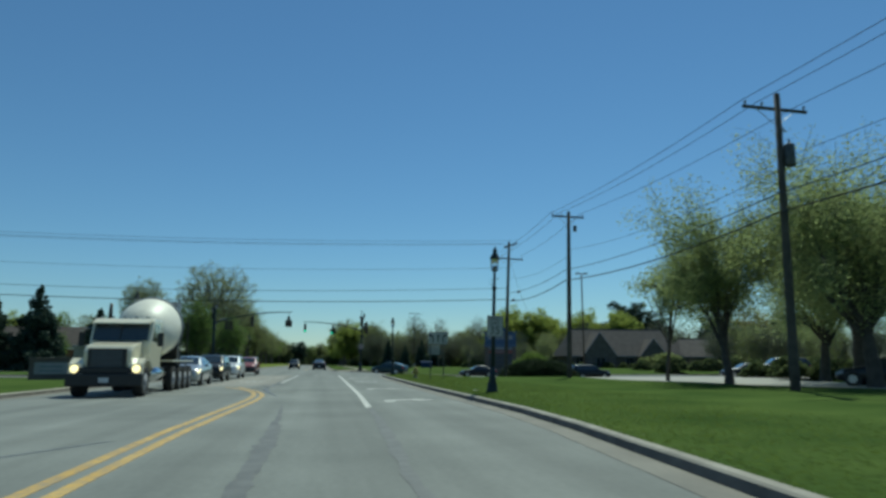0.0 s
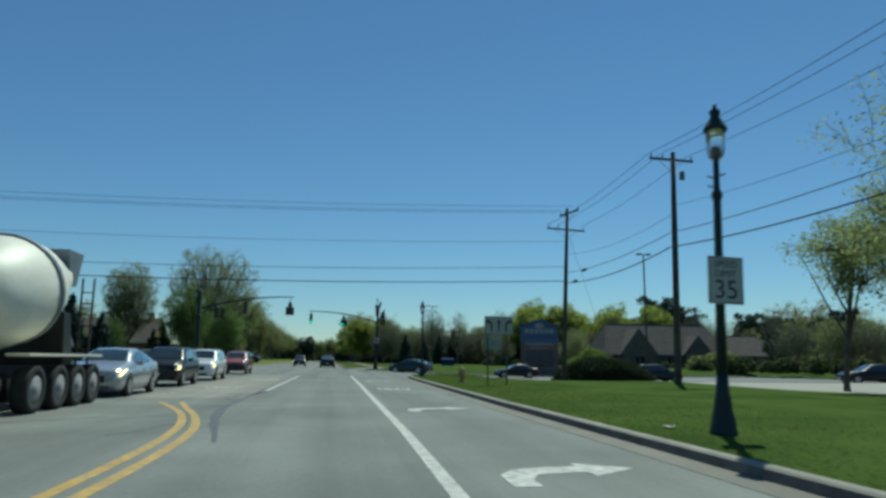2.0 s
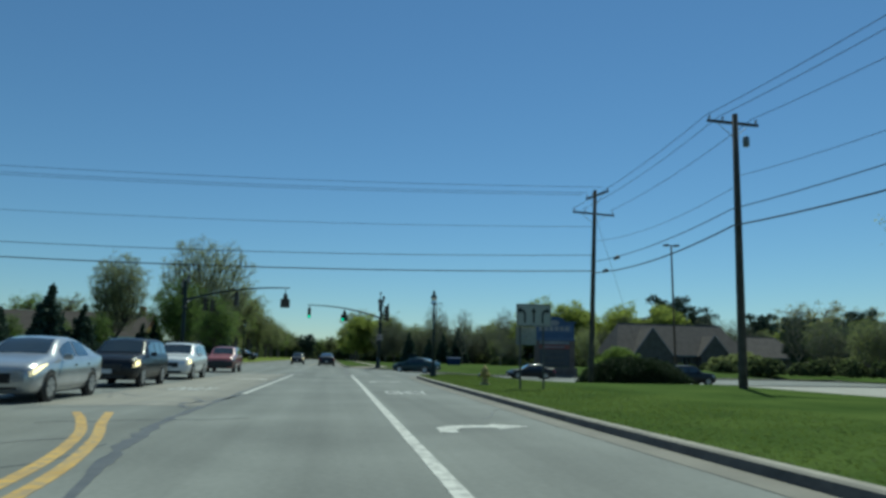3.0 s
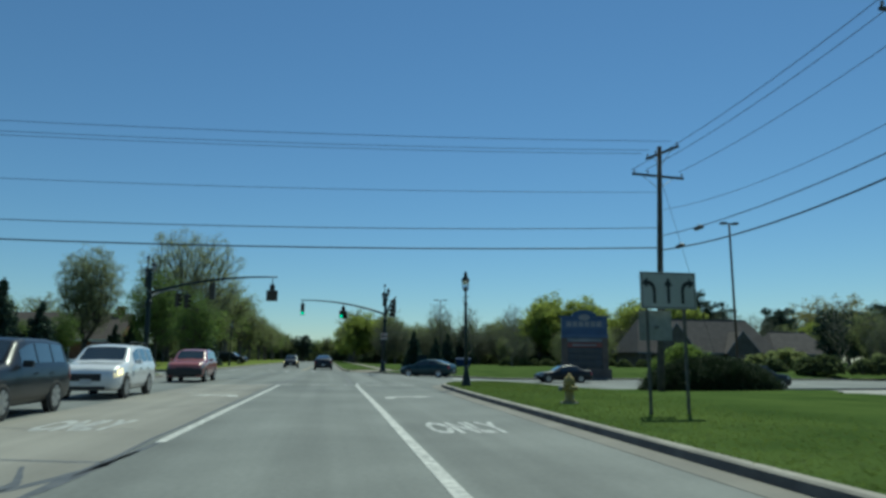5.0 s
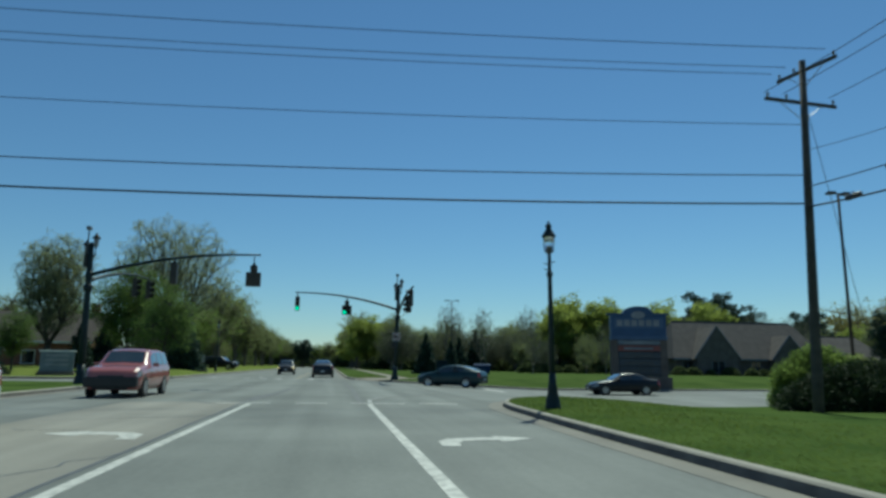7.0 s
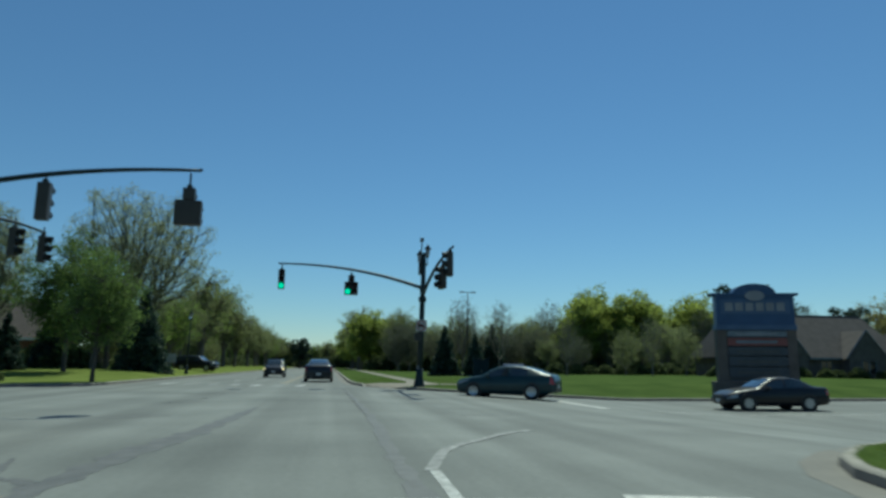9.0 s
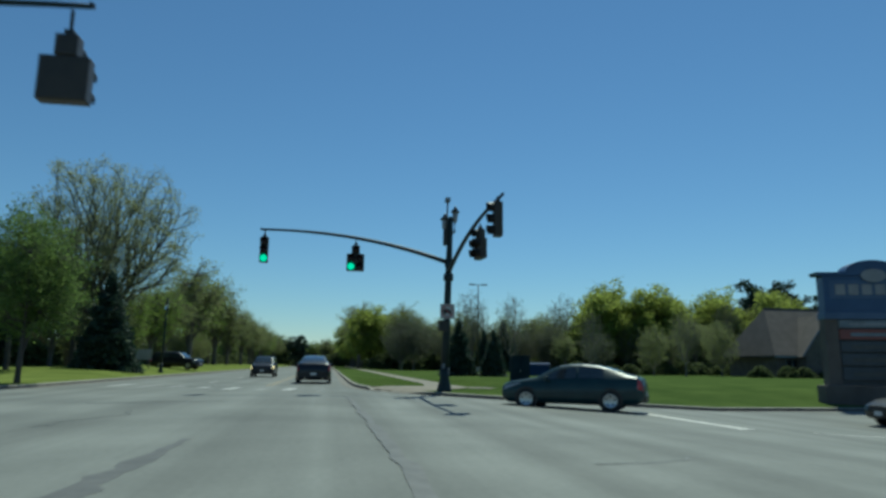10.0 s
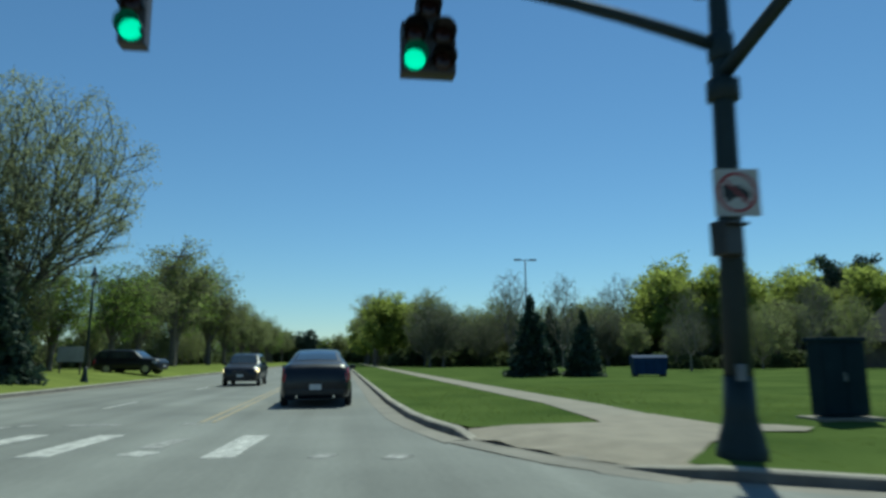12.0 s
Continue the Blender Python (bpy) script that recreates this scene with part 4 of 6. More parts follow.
def leaf_mesh(centres, rng, per, spread, size, droop=0.0):
    """Loose clumps of small folded leaves round the centres."""
    n = len(centres) * per
    c = np.repeat(np.array(centres), per, axis=0)
    off = np.clip(rng.normal(0, 0.75, (n, 3)), -1.3, 1.3) * spread * np.array([1, 1, 0.75])
    off[:, 2] -= droop * np.abs(rng.normal(0, 1, n))
    c = c + off
    d = rng.normal(0, 1, (n, 3))
    d[:, 2] = d[:, 2] * 0.6 - droop
    d /= np.linalg.norm(d, axis=1)[:, None]
    e = np.cross(d, rng.normal(0, 1, (n, 3)))
    e /= np.linalg.norm(e, axis=1)[:, None]
    s = size * rng.uniform(0.6, 1.3, n)[:, None]
    v = np.stack([c - d * s, c + e * s * 0.45, c + d * s, c - e * s * 0.45], 1).reshape(-1, 3)
    f = np.arange(n * 4).reshape(-1, 4)
    return v.tolist(), f.tolist()


def tree(label, crown_r, crown_z, crown_h, trunk_r, clumps, per, size, leaf, bark, seed, at, droop=0.0, spread=0.5, hollow=0.35, forks=6, name="tree"):
    """A broadleaf tree: trunk, limbs to every clump, and a ragged crown."""
    rng = np.random.default_rng(seed)
    t = thing(name, label, "tree", "trees", at=at)
    lean = Vector((rng.normal(0, 0.25), rng.normal(0, 0.25), 0))
    top = crown_z + crown_h * 0.25
    trunk = [(Vector((0, 0, -0.3)), trunk_r * 1.35), (Vector((0, 0, 0.4)), trunk_r), (lean * 0.4 + Vector((0, 0, top * 0.5)), trunk_r * 0.75), (lean + Vector((0, 0, top)), trunk_r * 0.3)]
    mains = []
    for k in range(forks):
        a = 2 * math.pi * (k + rng.uniform(-0.3, 0.3)) / forks
        z0 = rng.uniform(0.15, 0.5) * top
        out = crown_r * rng.uniform(0.35, 0.6)
        zt = crown_z + crown_h * rng.uniform(-0.1, 0.24)
        p0 = lean * (z0 / top) + Vector((0, 0, z0))
        p2 = Vector((math.cos(a) * out, math.sin(a) * out, max(zt, z0 + 0.6)))
        p1 = p0.lerp(p2, 0.45) + Vector((0, 0, -0.08 * crown_h * rng.uniform(0, 1)))
        mains.append([(p0, trunk_r * 0.5), (p1, trunk_r * 0.32), (p2, trunk_r * 0.12)])
    centres, twigs = [], []
    while len(centres) < clumps:
        d = Vector(rng.normal(0, 1, 3)).normalized()
        bump = 0.84 + 0.42 * noise.noise(d * 1.7 + Vector((seed, 0, 0))) + 0.32 * noise.noise(d * 4.1 + Vector((0, seed, 0)))
        r = (hollow + (1 - hollow) * rng.random() ** 0.6) * bump
        c = Vector((d.x * crown_r * r, d.y * crown_r * r, crown_z + d.z * crown_h * 0.5 * r)) + lean
        if c.z < 0.35 * (crown_z - crown_h * 0.5) + 0.4:
            continue
        centres.append(c)
        best = min((q for m in mains + [trunk] for q, _ in m[1:]), key=lambda q: (q - c).length + max(0, q.z - c.z))
        mid = best.lerp(c, 0.5) + Vector((rng.normal(0, 0.12), rng.normal(0, 0.12), 0.15 - droop * 0.2)) * crown_r * 0.15
        twigs.append([(best, trunk_r * 0.13), (mid, trunk_r * 0.085), (c, trunk_r * 0.03)])
        for _ in range(2):
            e = c + Vector(rng.normal(0, 1, 3)) * spread * 0.9 + (c - best).normalized() * spread * 0.6
            twigs.append([(mid.lerp(c, 0.5), trunk_r * 0.05), (e, trunk_r * 0.018)])
    v, f = limb_mesh([trunk], 9)
    raw("trunk", v, f, bark, t, smooth=True)
    v, f = limb_mesh(mains + twigs, 4)
    raw("branchwork", v, f, bark, t, smooth=True)
    v, f = leaf_mesh(centres, rng, per, spread, size, droop)
    raw("crown", v, f, leaf, t)
    return t


def grow(label, h, mains, fork, tilt, trunk_r, per, size, leaf, bark, seed, at, droop=0.0, spread=0.35):
    """A tree grown limb by limb: forking boughs, twigs and loose young leaves on the twigs."""
    rng = np.random.default_rng(seed)
    t = thing("tree", label, "tree", "trees", at=at)
    length = (h - fork) / 2.25
    chains, centres = [], []

    def bough(p, d, l, r, level):
        chain = [(p, r)]
        for i in range(4):
            d = (d + Vector(rng.normal(0, 0.1, 3)) + Vector((0, 0, 0.05 - droop * 0.12 * level))).normalized()
            p = p + d * (l / 4)
            chain.append((p, max(0.006, r * (1 - 0.15 * (i + 1)))))
            if level >= 2:
                centres.append(tuple(p))
        chains.append(chain)
        if level == 3:
            return
        for k in range(5):
            s = len(chain) - 1 if k < 2 else int(rng.integers(1, max(2, len(chain) - 1)))
            q, rq = chain[s]
            side = Vector(rng.normal(0, 1, 3))
            side = (side - side.dot(d) * d).normalized()
            a = rng.uniform(0.3, 0.75)
            bough(q, (d * math.cos(a) + side * math.sin(a)).normalized(), l * rng.uniform(0.5, 0.78), rq * rng.uniform(0.45, 0.66), level + 1)

    top = Vector((rng.normal(0, 0.2), rng.normal(0, 0.2), fork * 1.5))
    trunk = [(Vector((0, 0, -0.3)), trunk_r * 1.4), (Vector((0, 0, 0.4)), trunk_r), (top * 0.6, trunk_r * 0.9), (top, trunk_r * 0.6)]
    for k in range(mains):
        a = 2 * math.pi * (k + rng.uniform(-0.3, 0.3)) / mains
        lean = radians(tilt) * rng.uniform(0.35, 1.1)
        p = top * rng.uniform(0.62, 1.0)
        bough(p, Vector((math.sin(lean) * math.cos(a), math.sin(lean) * math.sin(a), math.cos(lean))), length * rng.uniform(0.8, 1.05), trunk_r * rng.uniform(0.4, 0.58), 0)
    v, f = limb_mesh([trunk], 9)
    raw("trunk", v, f, bark, t, smooth=True)
    v, f = limb_mesh(chains, 4)
    raw("branchwork", v, f, bark, t, smooth=True)
    v, f = leaf_mesh(centres, rng, per, spread, size, droop)
    raw("crown", v, f, leaf, t)
    return t


def fan(label, fork, rx, zc, rz, trunk_r, n, per, size, leaf, bark, seed, at, spread=0.3, star=0.42, thin=0.014):
    """A tree whose boughs fan out from a fork to fill a domed crown; every twig joins the nearest bough below it."""
    rng = np.random.default_rng(seed)
    t = thing("tree", label, "tree", "trees", at=at)
    aims = []
    while len(aims) < n:
        d = Vector(rng.normal(0, 1, 3)).normalized()
        bump = 0.93 + 0.22 * noise.noise(d * 2.1 + Vector((seed, 0, 0))) + 0.12 * noise.noise(d * 5.0 + Vector((0, seed, 0)))
        r = rng.random() ** 0.42 * bump
        p = Vector((d.x * rx * r, d.y * rx * r, zc + d.z * rz * r))
        if p.z > fork + 0.5 and math.hypot(p.x, p.y) < 1.1 * (p.z - fork) + 0.6:
            aims.append(p)
    root = Vector((0, 0, fork))
    aims.sort(key=lambda p: (p - root).length)
    spots, up = [np.array((0, 0, -0.3)), np.array((0, 0, fork * 0.5)), np.array((0, 0, fork))], [-1, 0, 1]
    tips = []
    room = np.zeros((n * 8 + 8, 3))
    way = np.zeros(n * 8 + 8)
    room[:3] = spots
    for p in aims:
        p = np.array(p)
        k = len(up)
        q = room[2:k]
        d = np.linalg.norm(q - p, axis=1)
        best = int(np.argmin(d + star * way[2:k] + 1.4 * np.maximum(0, q[:, 2] - p[2] + 0.25 * d))) + 2
        a, gap = room[best].copy(), d[best - 2]
        steps = min(6, max(1, int(gap / 0.9)))
        last = best
        for i in range(1, steps + 1):
            u = i / steps
            c = a + (p - a) * u + np.array((0, 0, 0.02 * gap * u * (1 - u) * 4)) + rng.normal(0, 0.05, 3) * (u < 1)
            j = len(up)
            room[j], way[j] = c, way[last] + gap / steps
            up.append(last)
            last = j
        tips.append(last)
    load = np.zeros(len(up))
    load[tips] += 1
    for j in range(len(up) - 1, 0, -1):
        load[up[j]] += load[j]
    wide = np.maximum(thin, trunk_r * (load / load[0]) ** 0.43).tolist()
    chains = [[(Vector(room[up[j]]), wide[up[j]] if wide[up[j]] < 1.6 * wide[j] else 1.25 * wide[j]), (Vector(room[j]), wide[j])] for j in range(3, len(up))]
    v, f = limb_mesh([[(Vector((0, 0, -0.3)), trunk_r * 1.35), (Vector((0, 0, 0.5)), trunk_r), (root, trunk_r * 0.85)]], 9)
    raw("trunk", v, f, bark, t, smooth=True)
    v, f = limb_mesh(chains, 4)
    raw("branchwork", v, f, bark, t, smooth=True)
    v, f = leaf_mesh([tuple(room[j]) for j in tips], rng, per, spread, size)
    raw("crown", v, f, leaf, t)
    return t


def conifer(label, h, r, seed, at, bare=0.06, thick=1.0):
    """A spruce: whorls of drooping boughs with needle sprays."""
    rng = np.random.default_rng(seed)
    t = thing("conifer", label, "conifer", "conifers", at=at)
    v, f = limb_mesh([[(Vector((0, 0, -0.3)), 0.024 * h), (Vector((0, 0, h * 0.5)), 0.014 * h), (Vector((0, 0, h)), 0.004)]], 8)
    raw("trunk", v, f, "bark", t, smooth=True)
    boughs, centres, tips = [], [], []
    z = bare * h
    while z < h * 0.98:
        u = (z / h - bare) / (1 - bare)
        reach = r * ((1 - u) ** 0.95 * (0.9 + 0.1 * math.sin(z * 3)) + 0.02)
        for k in range(max(4, int(9 * (1 - u) + 3))):
            a = rng.uniform(0, 6.3)
            l = reach * rng.uniform(0.75, 1.12)
            p0, p1 = Vector((0, 0, z)), Vector((math.cos(a) * l, math.sin(a) * l, z - l * 0.22 * (1 - u) + 0.1))
            boughs.append([(p0, 0.03), (p0.lerp(p1, 0.5) + Vector((0, 0, 0.05)), 0.02), (p1, 0.006)])
            for s in np.linspace(0.25, 1.0, max(2, int(l * 3.2))):
                (tips if u > 0.72 else centres).append(tuple(p0.lerp(p1, s)))
        z += h * 0.04 * rng.uniform(0.7, 1.3) * (1.0 if u < 0.7 else 0.6)
    v, f = limb_mesh(boughs, 3)
    raw("branchwork", v, f, "bark", t)
    v, f = leaf_mesh(centres, rng, int(9 * thick), 0.2 + 0.01 * h, 0.17 + 0.008 * h, 0.35)
    v2, f2 = leaf_mesh(tips + [(0, 0, h * 0.97), (0, 0, h)], rng, int(8 * thick), 0.07 + 0.004 * h, 0.1 + 0.006 * h, 0.2)
    raw("foliage", v + v2, f + [[i + len(v) for i in q] for q in f2], "needle", t)
    return t


def shrub(label, rx, ry, h, seed, at, leaf="leaf_bush", n=900, size=0.11, name="bush"):
    """A clipped mound of leaves on many stems."""
    rng = np.random.default_rng(seed)
    t = thing(name, label, "bush", "bushes", at=at)
    centres, stems = [], []
    for k in range(n):
        d = Vector(rng.normal(0, 1, 3)).normalized()
        d.z = abs(d.z)
        b = 0.86 + 0.2 * noise.noise(d * 2.2 + Vector((seed, 0, 0)))
        r = (0.55 + 0.45 * rng.random() ** 0.4) * b
        c = Vector((d.x * rx * r, d.y * ry * r, d.z * h * r + 0.05))
        centres.append(tuple(c))
        if k % 12 == 0:
            stems.append([(Vector((c.x * 0.2, c.y * 0.2, -0.1)), 0.03), (Vector((c.x * 0.6, c.y * 0.6, c.z * 0.5)), 0.02), (c, 0.006)])
    v, f = limb_mesh(stems, 4)
    raw("branchwork", v, f, "bark", t)
    v, f = leaf_mesh(centres, rng, 14, 0.14, size)
    raw("foliage", v, f, leaf, t)
    return t


def at(x, y, turn=0.0, s=1.0, z=0.1):
    return pose(x, y, z, 0, 0, turn) @ Matrix.Scale(s, 4)


def plant(src, x, y, turn, s, z=0.1, label=""):
    o = copy_thing(src, pose(x, y, z, 0, 0, turn))
    o.scale = (s, s, s)
    if label:
        o["label"] = label
    return o


# right-hand willows and poplars by the car park
grow("tall spring-green tree with upright limbs by the drive", 10.2, 7, 1.5, 18, 0.22, 9, 0.078, "leaf_willow", "bark_dark", 11, at(20.6, 30.4), 0.25, 0.34)
W2 = grow("broad spring-green willow with drooping shoots on the lawn", 12.6, 9, 1.9, 46, 0.34, 8, 0.08, "leaf_willow", "bark_dark", 12, at(24.8, 25.5), 0.5, 0.42)
plant(W2, 29.5, 31.5, 130, 1.05, label="broad spring-green willow beside the car park")
tree("slim leaning spring-green willow with a drooping crown", 2.6, 5.9, 3.8, 0.12, 150, 56, 0.08, "leaf_willow", "bark_dark", 13, at(21.2, 37.8), 0.35, 0.34, 0.15, 5)
plant(W2, 33.0, 38.5, 200, 0.95)
plant(W2, 36, 24, 40, 1.1)
# left-hand trees past the junction
fan("tall wide-limbed tree barely in leaf behind the verge", 3.4, 8.0, 11.4, 8.7, 0.5, 1500, 38, 0.092, "leaf_bud", "bark_dark", 21, at(-20.4, 128.6), 0.42, 0.75, 0.005)
fan("round-crowned tree barely in leaf", 2.8, 4.1, 9.5, 6.0, 0.36, 1400, 34, 0.085, "leaf_bud", "bark_dark", 22, at(-30.3, 119), 0.34, 0.6, 0.006)
VERGE = tree("young green tree on the verge by the kerb", 2.6, 4.4, 6.4, 0.12, 300, 50, 0.08, "leaf_verge", "bark_dark", 23, at(-12.95, 96.0), 0.05, 0.33, 0.15, 6)
GREEN_A = tree("leafy green street tree", 4.0, 6.7, 8.6, 0.28, 300, 22, 0.14, "leaf_green", "bark", 24, at(-21.5, 152), 0.1, 0.5, 0.15, 7)
GREEN_B = tree("leafy olive-green street tree", 4.1, 7.4, 10.0, 0.3, 310, 20, 0.145, "leaf_olive", "bark", 25, at(-23, 166), 0.1, 0.5, 0.15, 7)
LIME = tree("bright lime-green spring tree before the woods", 4.4, 5.8, 10.2, 0.28, 340, 44, 0.2, "leaf_spring", "bark", 26, at(54, 183), 0.15, 0.5, 0.15, 7)
TAN = tree("tall tan-green spring tree behind the woods", 4.4, 5.8, 10.2, 0.28, 320, 22, 0.15, "leaf_tan", "bark", 28, at(150, 216, 0, 2.1), 0.15, 0.5, 0.15, 7)
BARE = fan("slender bare grey tree in the woods", 2.2, 3.0, 8.0, 5.6, 0.16, 340, 10, 0.09, "leaf_twig", "pale_bark", 27, at(30, 172), 0.35, 0.5, 0.022)
THICKET = fan("bare grey-brown thicket tree at the wood edge", 1.0, 3.6, 4.6, 4.2, 0.14, 420, 16, 0.11, "leaf_twig", "pale_bark", 29, at(18, 190), 0.4, 0.4, 0.025)
THICKET_B = fan("greenish bare thicket tree at the wood edge", 1.2, 3.2, 5.2, 4.6, 0.14, 400, 14, 0.11, "leaf_olive", "pale_bark", 30, at(22, 192), 0.4, 0.42, 0.025)
SPRUCE = conifer("dark dense spruce behind the verge", 7.2, 2.3, 31, at(-15.9, 117, z=0.5), thick=2.4)
PINE = conifer("tall dark conifer on the lawn", 11.2, 4.6, 32, at(-37.3, 95), thick=3.2)
ROUND_PINE = tree("tall dark round-topped pine above the woods", 3.9, 6.0, 9.8, 0.24, 300, 60, 0.22, "needle", "bark", 33, at(116, 152), 0.05, 0.45, 0.2, 7, "pine")
VARIANTS = (GREEN_A, GREEN_B, THICKET_B, BARE, GREEN_B, THICKET)
WOODS = (THICKET, THICKET_B, THICKET, BARE, THICKET)
rt = random.Random(3)
plant(PINE, -42.8, 94, 50, 0.98)
plant(PINE, -48, 97, 90, 0.85)
for x, y, s in ((-29.7, 95, 1.15), (-26.8, 96.5, 0.88), (-33.5, 102, 0.8), (-25, 113, 0.7), (-26.3, 124, 0.75), (-38.5, 104, 0.85), (-45, 102, 0.8)):
    plant(SPRUCE, x, y, x * 9, s, label="small dark spruce on the lawn")
for src, x, y, s in ((GREEN_A, -44, 112, 0.5), (GREEN_B, -23, 131, 0.95), (GREEN_A, -20.5, 136, 0.8), (GREEN_B, -47, 148, 1.0), (GREEN_A, -54, 150, 1.1), (LIME, -61, 147, 1.1), (GREEN_B, -40, 150, 1.0), (GREEN_B, -55, 112, 0.6), (GREEN_A, -66, 120, 0.9), (GREEN_B, -21.5, 122, 0.62), (GREEN_B, -18.6, 126.5, 0.55), (GREEN_B, -25.5, 137, 0.9), (GREEN_A, -27.3, 129, 0.5), (GREEN_B, -23.5, 133, 0.45), (GREEN_A, -38, 119, 0.5)):
    plant(src, x, y, x * 37, s, label="leafy green tree among the houses")
plant(VERGE, -19.9, 111, 140, 1.5, label="tall leafy green tree behind the verge")
for x, y, s in ((-29, 108, 0.8), (-34, 110, 0.7), (-39.5, 109, 0.75)):
    plant(VERGE, x, y, x * 21, s, label="low dark green tree before the brick building")
plant(GREEN_B, -21.5, 176, 40, 1.5, label="tall leafy tree on the verge")
plant(GREEN_A, -24.5, 190, 10, 1.6, label="tall leafy tree on the verge")
plant(GREEN_B, -21.5, 200, 90, 1.45, label="tall leafy tree on the verge")
for k in range(16):
    plant((THICKET_B, GREEN_B)[k % 2], -24.5 - rt.uniform(0, 4), 139 + 5.5 * k, k * 71, (0.75, 0.5)[k % 2] * rt.uniform(0.9, 1.15), label="low leafy tree behind the verge")
# avenue on both sides further on
for k in range(10):
    y = 205 + k * 13 + rt.uniform(-3, 3)
    plant(rt.choice((GREEN_A, GREEN_B, GREEN_B)), -19.5 + rt.uniform(-1.2, 1.0), y, rt.uniform(0, 360), rt.uniform(0.95, 1.15))
    plant(rt.choice(VARIANTS), -28 - rt.uniform(0, 8), y - 25, rt.uniform(0, 360), rt.uniform(1.1, 1.4))
for k in range(9):
    y = 204 + k * 14 + rt.uniform(-3, 3)
    plant(rt.choice((GREEN_A, GREEN_B, LIME)), 8.5 + rt.uniform(-1.5, 1.5), y, rt.uniform(0, 360), rt.uniform(1.15, 1.35))
    plant(rt.choice((GREEN_A, GREEN_B, BARE)), 15 + rt.uniform(-1.5, 1.5), y - 8, rt.uniform(0, 360), rt.uniform(1.0, 1.2))
plant(ROUND_PINE, -8.5, 262, 0, 0.85, label="dark round-topped pine far down the road")
for k in range(16):
    plant(rt.choice((GREEN_A, GREEN_B)), -42 + k * 4.6, 322 + rt.uniform(-6, 6), rt.uniform(0, 360), rt.uniform(0.85, 1.05), label="leafy tree where the road bends away")
    plant(LIME, -40 + k * 4.6, 335 + rt.uniform(-4, 4), rt.uniform(0, 360), rt.uniform(0.8, 1.0), label="leafy tree where the road bends away")
# the woods behind the cross street
for k in range(60):
    x = 12 + k * 2.0 + rt.uniform(-1.5, 1.5)
    y = 190 + rt.uniform(-10, 14) - 0.1 * x
    plant(rt.choice(WOODS), x, y, rt.uniform(0, 360), rt.uniform(0.85, 1.15))
    plant(rt.choice((THICKET, THICKET_B)), x + 1, y + 14, rt.uniform(0, 360), rt.uniform(1.0, 1.3))
for x, y, s in ((30, 177, 1.2), (48, 186, 1.3), (25.5, 172, 0.95), (12.3, 126, 0.74), (15.3, 124.6, 0.6)):
    plant(SPRUCE, x, y, x * 40, s, label="dark spruce before the woods")
for x, y, s in ((49, 181, 1.5), (54.5, 185, 1.7), (59, 180, 1.6), (64, 184, 1.45), (73, 183, 1.45), (78, 186, 1.65), (83.5, 181, 1.6), (89, 184, 1.4), (113, 168, 1.05)):
    plant(LIME, x, y, x * 31, s)
for x, y, s in ((160, 214, 2.2), (171, 210, 2.0)):
    plant(TAN, x, y, x * 31, s)
for x, y, s in ((50, 154, 0.35), (44, 152, 0.3), (55, 158, 0.7), (38, 156, 0.4), (35, 160, 0.5), (57, 164, 0.8)):
    plant(GREEN_B, x, y, x * 17, s, label="low olive-green tree before the woods")
for src, x, y, sc in ((GREEN_B, 100, 150, 0.75), (GREEN_B, 106, 150, 0.7), (GREEN_B, 46.5, 150, 0.5), (THICKET_B, 42, 146, 0.7), (BARE, 42, 138, 0.62), (THICKET, 36, 150, 0.7), (BARE, 31, 140, 0.6), (THICKET_B, 48.5, 141, 0.75), (GREEN_B, 84, 121, 0.4)):
    plant(src, x, y, x * 23, sc, label="low tree near the long house")
# trees beyond the car park and the cross street to the right
for k in range(26):
    x = 74 + (k % 13) * 4.2 + rt.uniform(-2, 2)
    y = 107 - (k % 13) * 7.2 + (k // 13) * 10 + rt.uniform(-3, 3)
    plant(rt.choice((THICKET, THICKET_B, THICKET, BARE, GREEN_B)), x, y, rt.uniform(0, 360), rt.uniform(0.6, 0.85))
for x, y, s in ((131, 206, 1.6), (84, 128, 0.95), (89, 127, 0.85), (96, 199, 1.95), (102, 197, 1.7), (135, 172, 1.5)):
    plant(ROUND_PINE, x, y, x * 40, s)

for k in range(2, 22):
    plant(rt.choice((THICKET, THICKET_B)), 54 + 2.3 * k, 97 - 2.9 * k + rt.uniform(-2, 2), k * 83, rt.uniform(0.6, 0.8), label="low thicket beyond the car park")
    plant(rt.choice((THICKET, THICKET_B)), 64 + 2.6 * k, 104 - 3.1 * k + rt.uniform(-2, 2), k * 57, rt.uniform(0.65, 0.85), label="low thicket beyond the car park")

# bushes
shrub("large clipped green bush beside the utility pole", 2.7, 1.9, 2.85, 41, at(21.6, 66.6, z=-0.42), "leaf_green", n=3800, size=0.055)
shrub("dark clipped bush at the lawn corner", 4.9, 1.9, 2.2, 42, at(20.9, 62.7, z=-0.42), "leaf_yew", n=4000, size=0.055)
LIGHT_BUSH = shrub("round light green bush beyond the car park", 1.9, 1.6, 1.5, 45, at(58, 111, 0, 1.6), "leaf_olive", n=260, size=0.15)
BUSH = shrub("low clipped green bush by the drive", 1.6, 1.4, 1.5, 43, at(20, 189), "leaf_hedge", n=230, size=0.16)
for x, y, s in ((-24.5, 124.5, 1.9), (-27.2, 126.5, 2.0), (-29.5, 127, 1.6), (-22, 98, 0.6), (-26, 99, 0.5), (-18.5, 97, 0.45)):
    plant(BUSH, x, y, x * 13, s)
